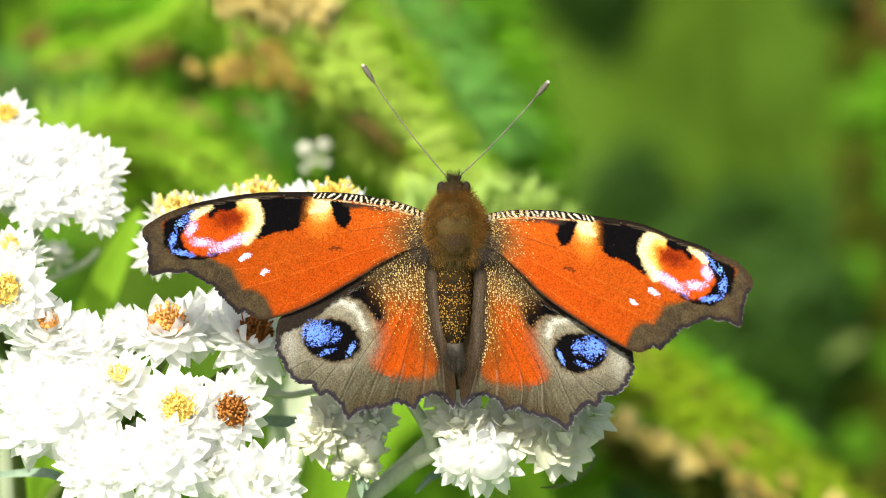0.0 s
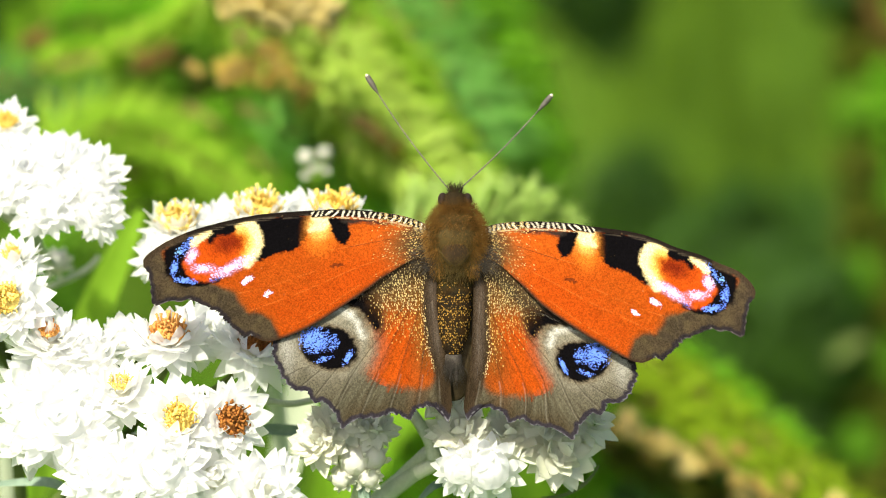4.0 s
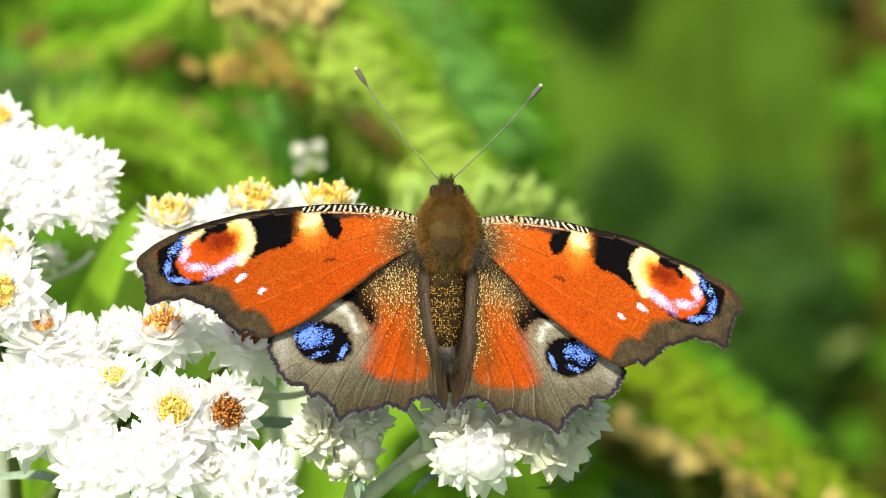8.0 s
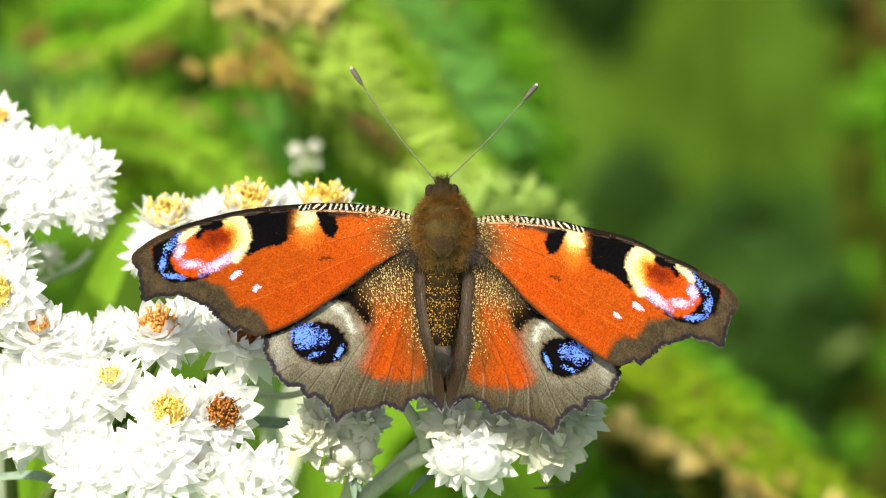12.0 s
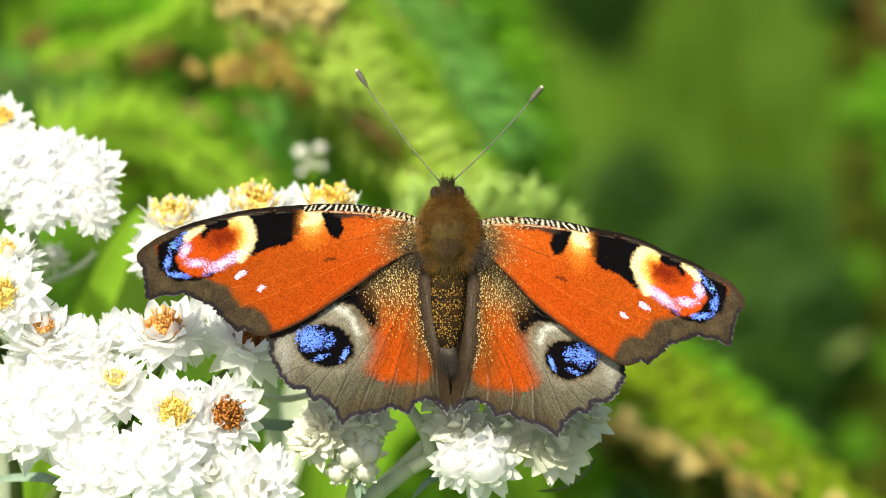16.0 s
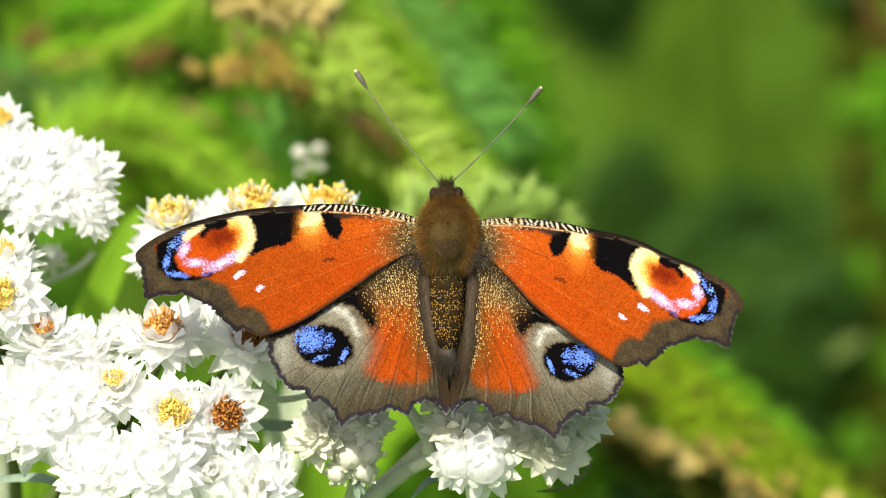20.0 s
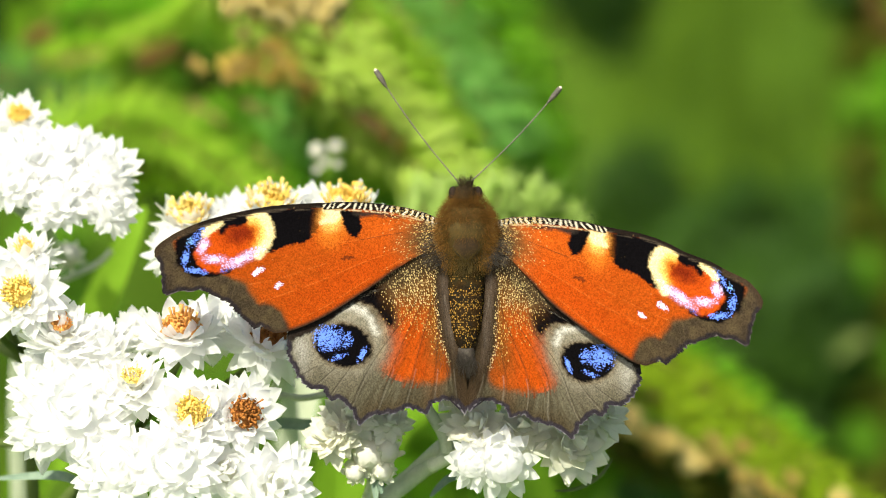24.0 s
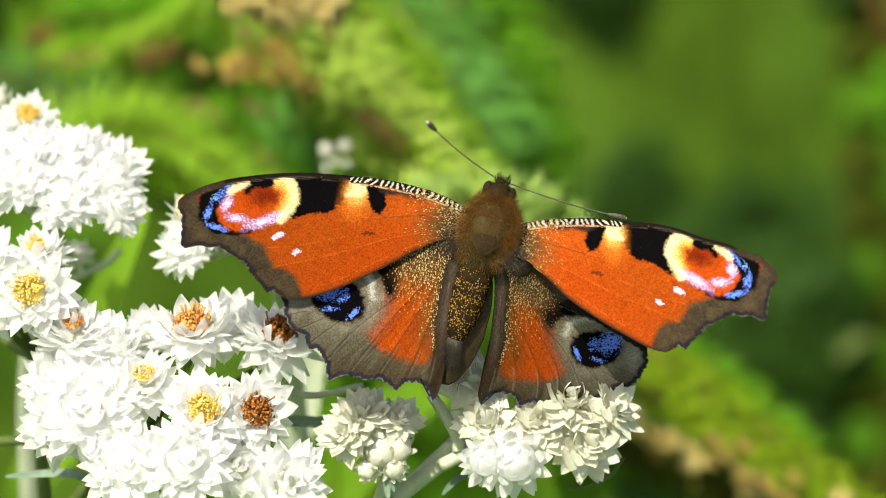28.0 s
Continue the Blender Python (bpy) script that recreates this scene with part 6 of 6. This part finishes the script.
FOREWING_R_ROWS = [
    (0, -0.1, -1.1, 2.9), (0.5, -0.1, -1.1, 2.8), (1, 0, -1, 2.7), (1.5, -0.1, -1, 3.2), (2, 0, -0.9, 3.6), (2.5, 0, -0.4, 3.9),
    (3, 0, -0.8, 2.6), (3.5, -0.6, 0.1, 5.5), (5.5, -0.3, 0.4, -1.2), (6, -0.3, 0.3, -1.2), (6.5, 0.1, 0.6, -1.7), (7, 0.1, 0.4, -1.5),
    (7.5, 0, 0.2, -1.4), (8, 0, 0.2, -1.4), (8.5, 0, 0.3, -1.1), (9, 0, 0.4, -0.2), (9.5, -0.1, 0.3, -0.6), (10, 0.1, 0.3, -1.1),
    (10.5, 0.1, 0.5, -1), (11, 0.2, 0.4, -1), (11.5, 0.1, 0.3, -1.3), (12, 0.1, 0.3, -1.2), (12.5, 0.1, 0.4, -0.5), (14.5, 0.1, 0.3, -0.7),
    (15, 0.1, 0.2, -0.9), (15.5, 0.2, 0.2, -0.5), (16, 0.2, 0.3, -0.2), (16.5, 0.1, 0.1, -0.2), (17, 0.1, 0.1, -0.2), (17.5, 0.2, 0.2, 0),
    (18, 0.2, 0.2, -0.4), (18.5, 0.2, 0.1, -0.4), (19, 0.1, 0.1, -0.2), (19.5, 0.1, 0.1, -0.1), (20, 0.2, 0, -0.5), (20.5, 0.1, -0.1, -0.2),
    (21, 0.1, -0.1, 0.2), (21.5, 0.1, 0, 0.4), (23.5, 0.3, -0.1, -0.3), (24, 0.1, -0.2, 0.1), (24.5, 0.2, -0.4, -0.2), (25, 0.4, 0.1, -0.5),
    (25.2, -4.5, -2.2, 1.9), (25.3, -1.3, -0.5, 1.6), (25.5, -2.6, 0.5, 2.8), (26, -4.3, -0.7, 3.3), (26.5, -2.8, 1.1, 5.2),
    (27, -2.8, 1.5, 8.6), (27.5, -3.7, 1.3, 11.3), (27.9, -7, -1.6, 13.8), (28, -12.6, -7.8, 19.2),
]
HINDWING_L_ROWS = [
    (0, 0, 0, -0.2), (0.5, 0, 0, -0.2), (1, 0, 0, -0.1), (1.5, 0.1, 0, 0.2), (2, 0, 0, -0.5), (2.5, 0, 0, -0.3), (3, -0.1, 0, -1),
    (3.5, -0.1, 0, -1.2), (5.5, 0, 0, -0.3), (6, 0, 0, -0.2), (6.5, 0, 0, -0.3), (7, -0.1, 0, -0.4), (7.5, 0, 0, -0.2), (8, -0.1, 0, -0.6),
    (8.5, 0, 0, -0.2), (9, 0, 0, -0.1), (9.5, 0, 0, -0.2), (10, 0, 0, -0.2), (10.5, 0, 0, -0.1), (11, 0, 0, -0.1), (11.5, 0, 0, 0.2),
    (12, 0, 0, -0.1), (12.5, -0.1, 0, -0.2), (14.5, 0, 0, 0.1), (15, 0, 0, 0.2), (15.5, 0, 0, 0.1), (16, 0, 0, 0.1), (16.5, 0, 0, 0.1),
    (17, 0, 0, 0), (17.5, 0, 0, 0.3), (18, 0, 0, 0.1), (18.5, 0, 0, 0.1), (19, 0, 0, 0.4), (19.5, 0, 0, 0.2), (20, 0, 0, 0.1),
    (20.5, 0, 0, 0.1), (21, 0, 0, 0.2), (21.5, 0, 0, -0.1), (23.5, 0, 0, -0.2), (24, 0, 0, 0.2), (24.5, 0, 0, 0.5), (25, -0.2, 0, -1.3),
    (25.2, -16.8, 15.1, -8.1), (25.3, 0.7, 0, 2.8), (25.5, 1.2, 0.1, 2.5), (26, 1.1, 0.1, 0.7), (26.5, 1.1, -0.1, 2.2),
    (27, 1.2, -0.1, 4.2), (27.5, 1.4, 0.1, 4), (27.9, 1, -0.2, 1.4), (28, 1.3, 0.2, -1.1),
]
HINDWING_R_ROWS = [
    (0, -0.2, 0, 1.2), (0.5, -0.2, 0, 1.2), (1, -0.1, 0, 1), (1.5, -0.2, 0, 1.5), (2, -0.2, 0, 1.7), (2.5, -0.1, 0, 1.6), (3, -0.2, 0, 1.1),
    (3.5, -0.5, 0, 4.6), (5.5, -0.2, 0, 1.1), (6, -0.2, 0, 1.1), (6.5, 0, 0, 1), (7, 0, 0, 0.9), (7.5, 0, 0.1, 0.8), (8, 0, 0.1, 0.8),
    (8.5, 0, 0, 1), (9, 0, 0, 1.7), (9.5, -0.1, 0, 1.3), (10, -0.1, 0, 1), (10.5, 0, 0.1, 0.9), (11, -0.1, 0, 0.7), (11.5, 0.1, 0.2, 0.6),
    (12, 0, 0, 0.4), (12.5, -0.1, 0, 0.4), (14.5, -0.1, 0, 0.1), (15, 0.1, 0.4, -0.1), (15.5, 0, 0, -0.2), (16, -0.1, 0, 0.1),
    (16.5, 0, 0, -0.2), (17, 0, 0, -0.2), (17.5, 0, 0, 0.3), (18, 0, 0, -0.2), (18.5, 0, 0.1, -0.2), (19, 0, 0, -0.2), (19.5, 0, 0.1, -0.3),
    (20, 0.1, 0.2, -0.5), (20.5, 0.1, 0.2, -0.5), (21, 0, 0.1, -0.3), (21.5, 0, 0.1, -0.4), (23.5, 0, 0.2, -0.9), (24, 0, 0, -0.8),
    (24.5, 0.1, 0.3, -0.8), (25, 0.2, 0.7, -1.1), (25.2, 0.4, 0.1, 0.5), (25.3, -1, 0, 3.6), (25.5, 6.3, 4.4, 4.8), (26, 7.8, 6, 5.1),
    (26.5, 6.9, 5.2, 6.4), (27, 7.3, 5.8, 9.5), (27.5, 7.7, 6.6, 10.9), (27.9, 10.6, 8.2, 12.7), (28, 19, 19, 18.4),
]
HOVER_ROWS = [(0, 1760, 40), (4.9, 1760, 40), (5.3, 1512, 116), (5.8, 1506, 112), (6.2, 1508, 112), (6.4, 1740, 60), (7, 1760, 40), (28, 1760, 40)]
ANTENNA_L_ROWS = [(0, 0, 0, 0), (25, 0, 0, 0), (26, 0, 0, -3), (27.5, 0, 0, 1), (27.9, 0, 0, 1), (28, 40, 20, 18)]
ANTENNA_R_ROWS = [(0, 0, 0, 0), (25, 0, 0, 0), (26, 0, 0, -5), (27.5, 0, 0, -5), (27.9, 0, 0, -5), (28, 10, 40, -46)]


def motions():
    """The plant sways in the wind; the butterfly rides on it, turns and shifts its wings and feelers."""
    sway(left_plant, LEFT_PIVOT, LEFT_SWAY)
    sway(left_side_plant, LEFT_SIDE_PIVOT, LEFT_SWAY)
    sway(upper_plant, UPPER_PIVOT, UPPER_SWAY)
    sway(back_plant, BACK_PIVOT, BACK_SWAY)
    sway(centre_plant, CENTRE_PIVOT, CENTRE_SWAY)
    sway(bud_plant, BUD_PIVOT, CENTRE_SWAY)
    sway(far_bud, FAR_BUD_PIVOT, BACK_SWAY)
    walk(hover_fly, [(t, BOARD @ Matrix.Translation(board(x, y, -190)) @ pose(0, 0, 0, 0, 0, 20)) for t, x, y in HOVER_ROWS])
    sway(insect, BODY_AT, BODY_ROWS)
    for key, rows in (("fore_l", FOREWING_L_ROWS), ("fore_r", FOREWING_R_ROWS), ("hind_l", HINDWING_L_ROWS), ("hind_r", HINDWING_R_ROWS), ("ant_l", ANTENNA_L_ROWS), ("ant_r", ANTENNA_R_ROWS)):
        hinge_rows(insect_parts[key], rows)


motions()
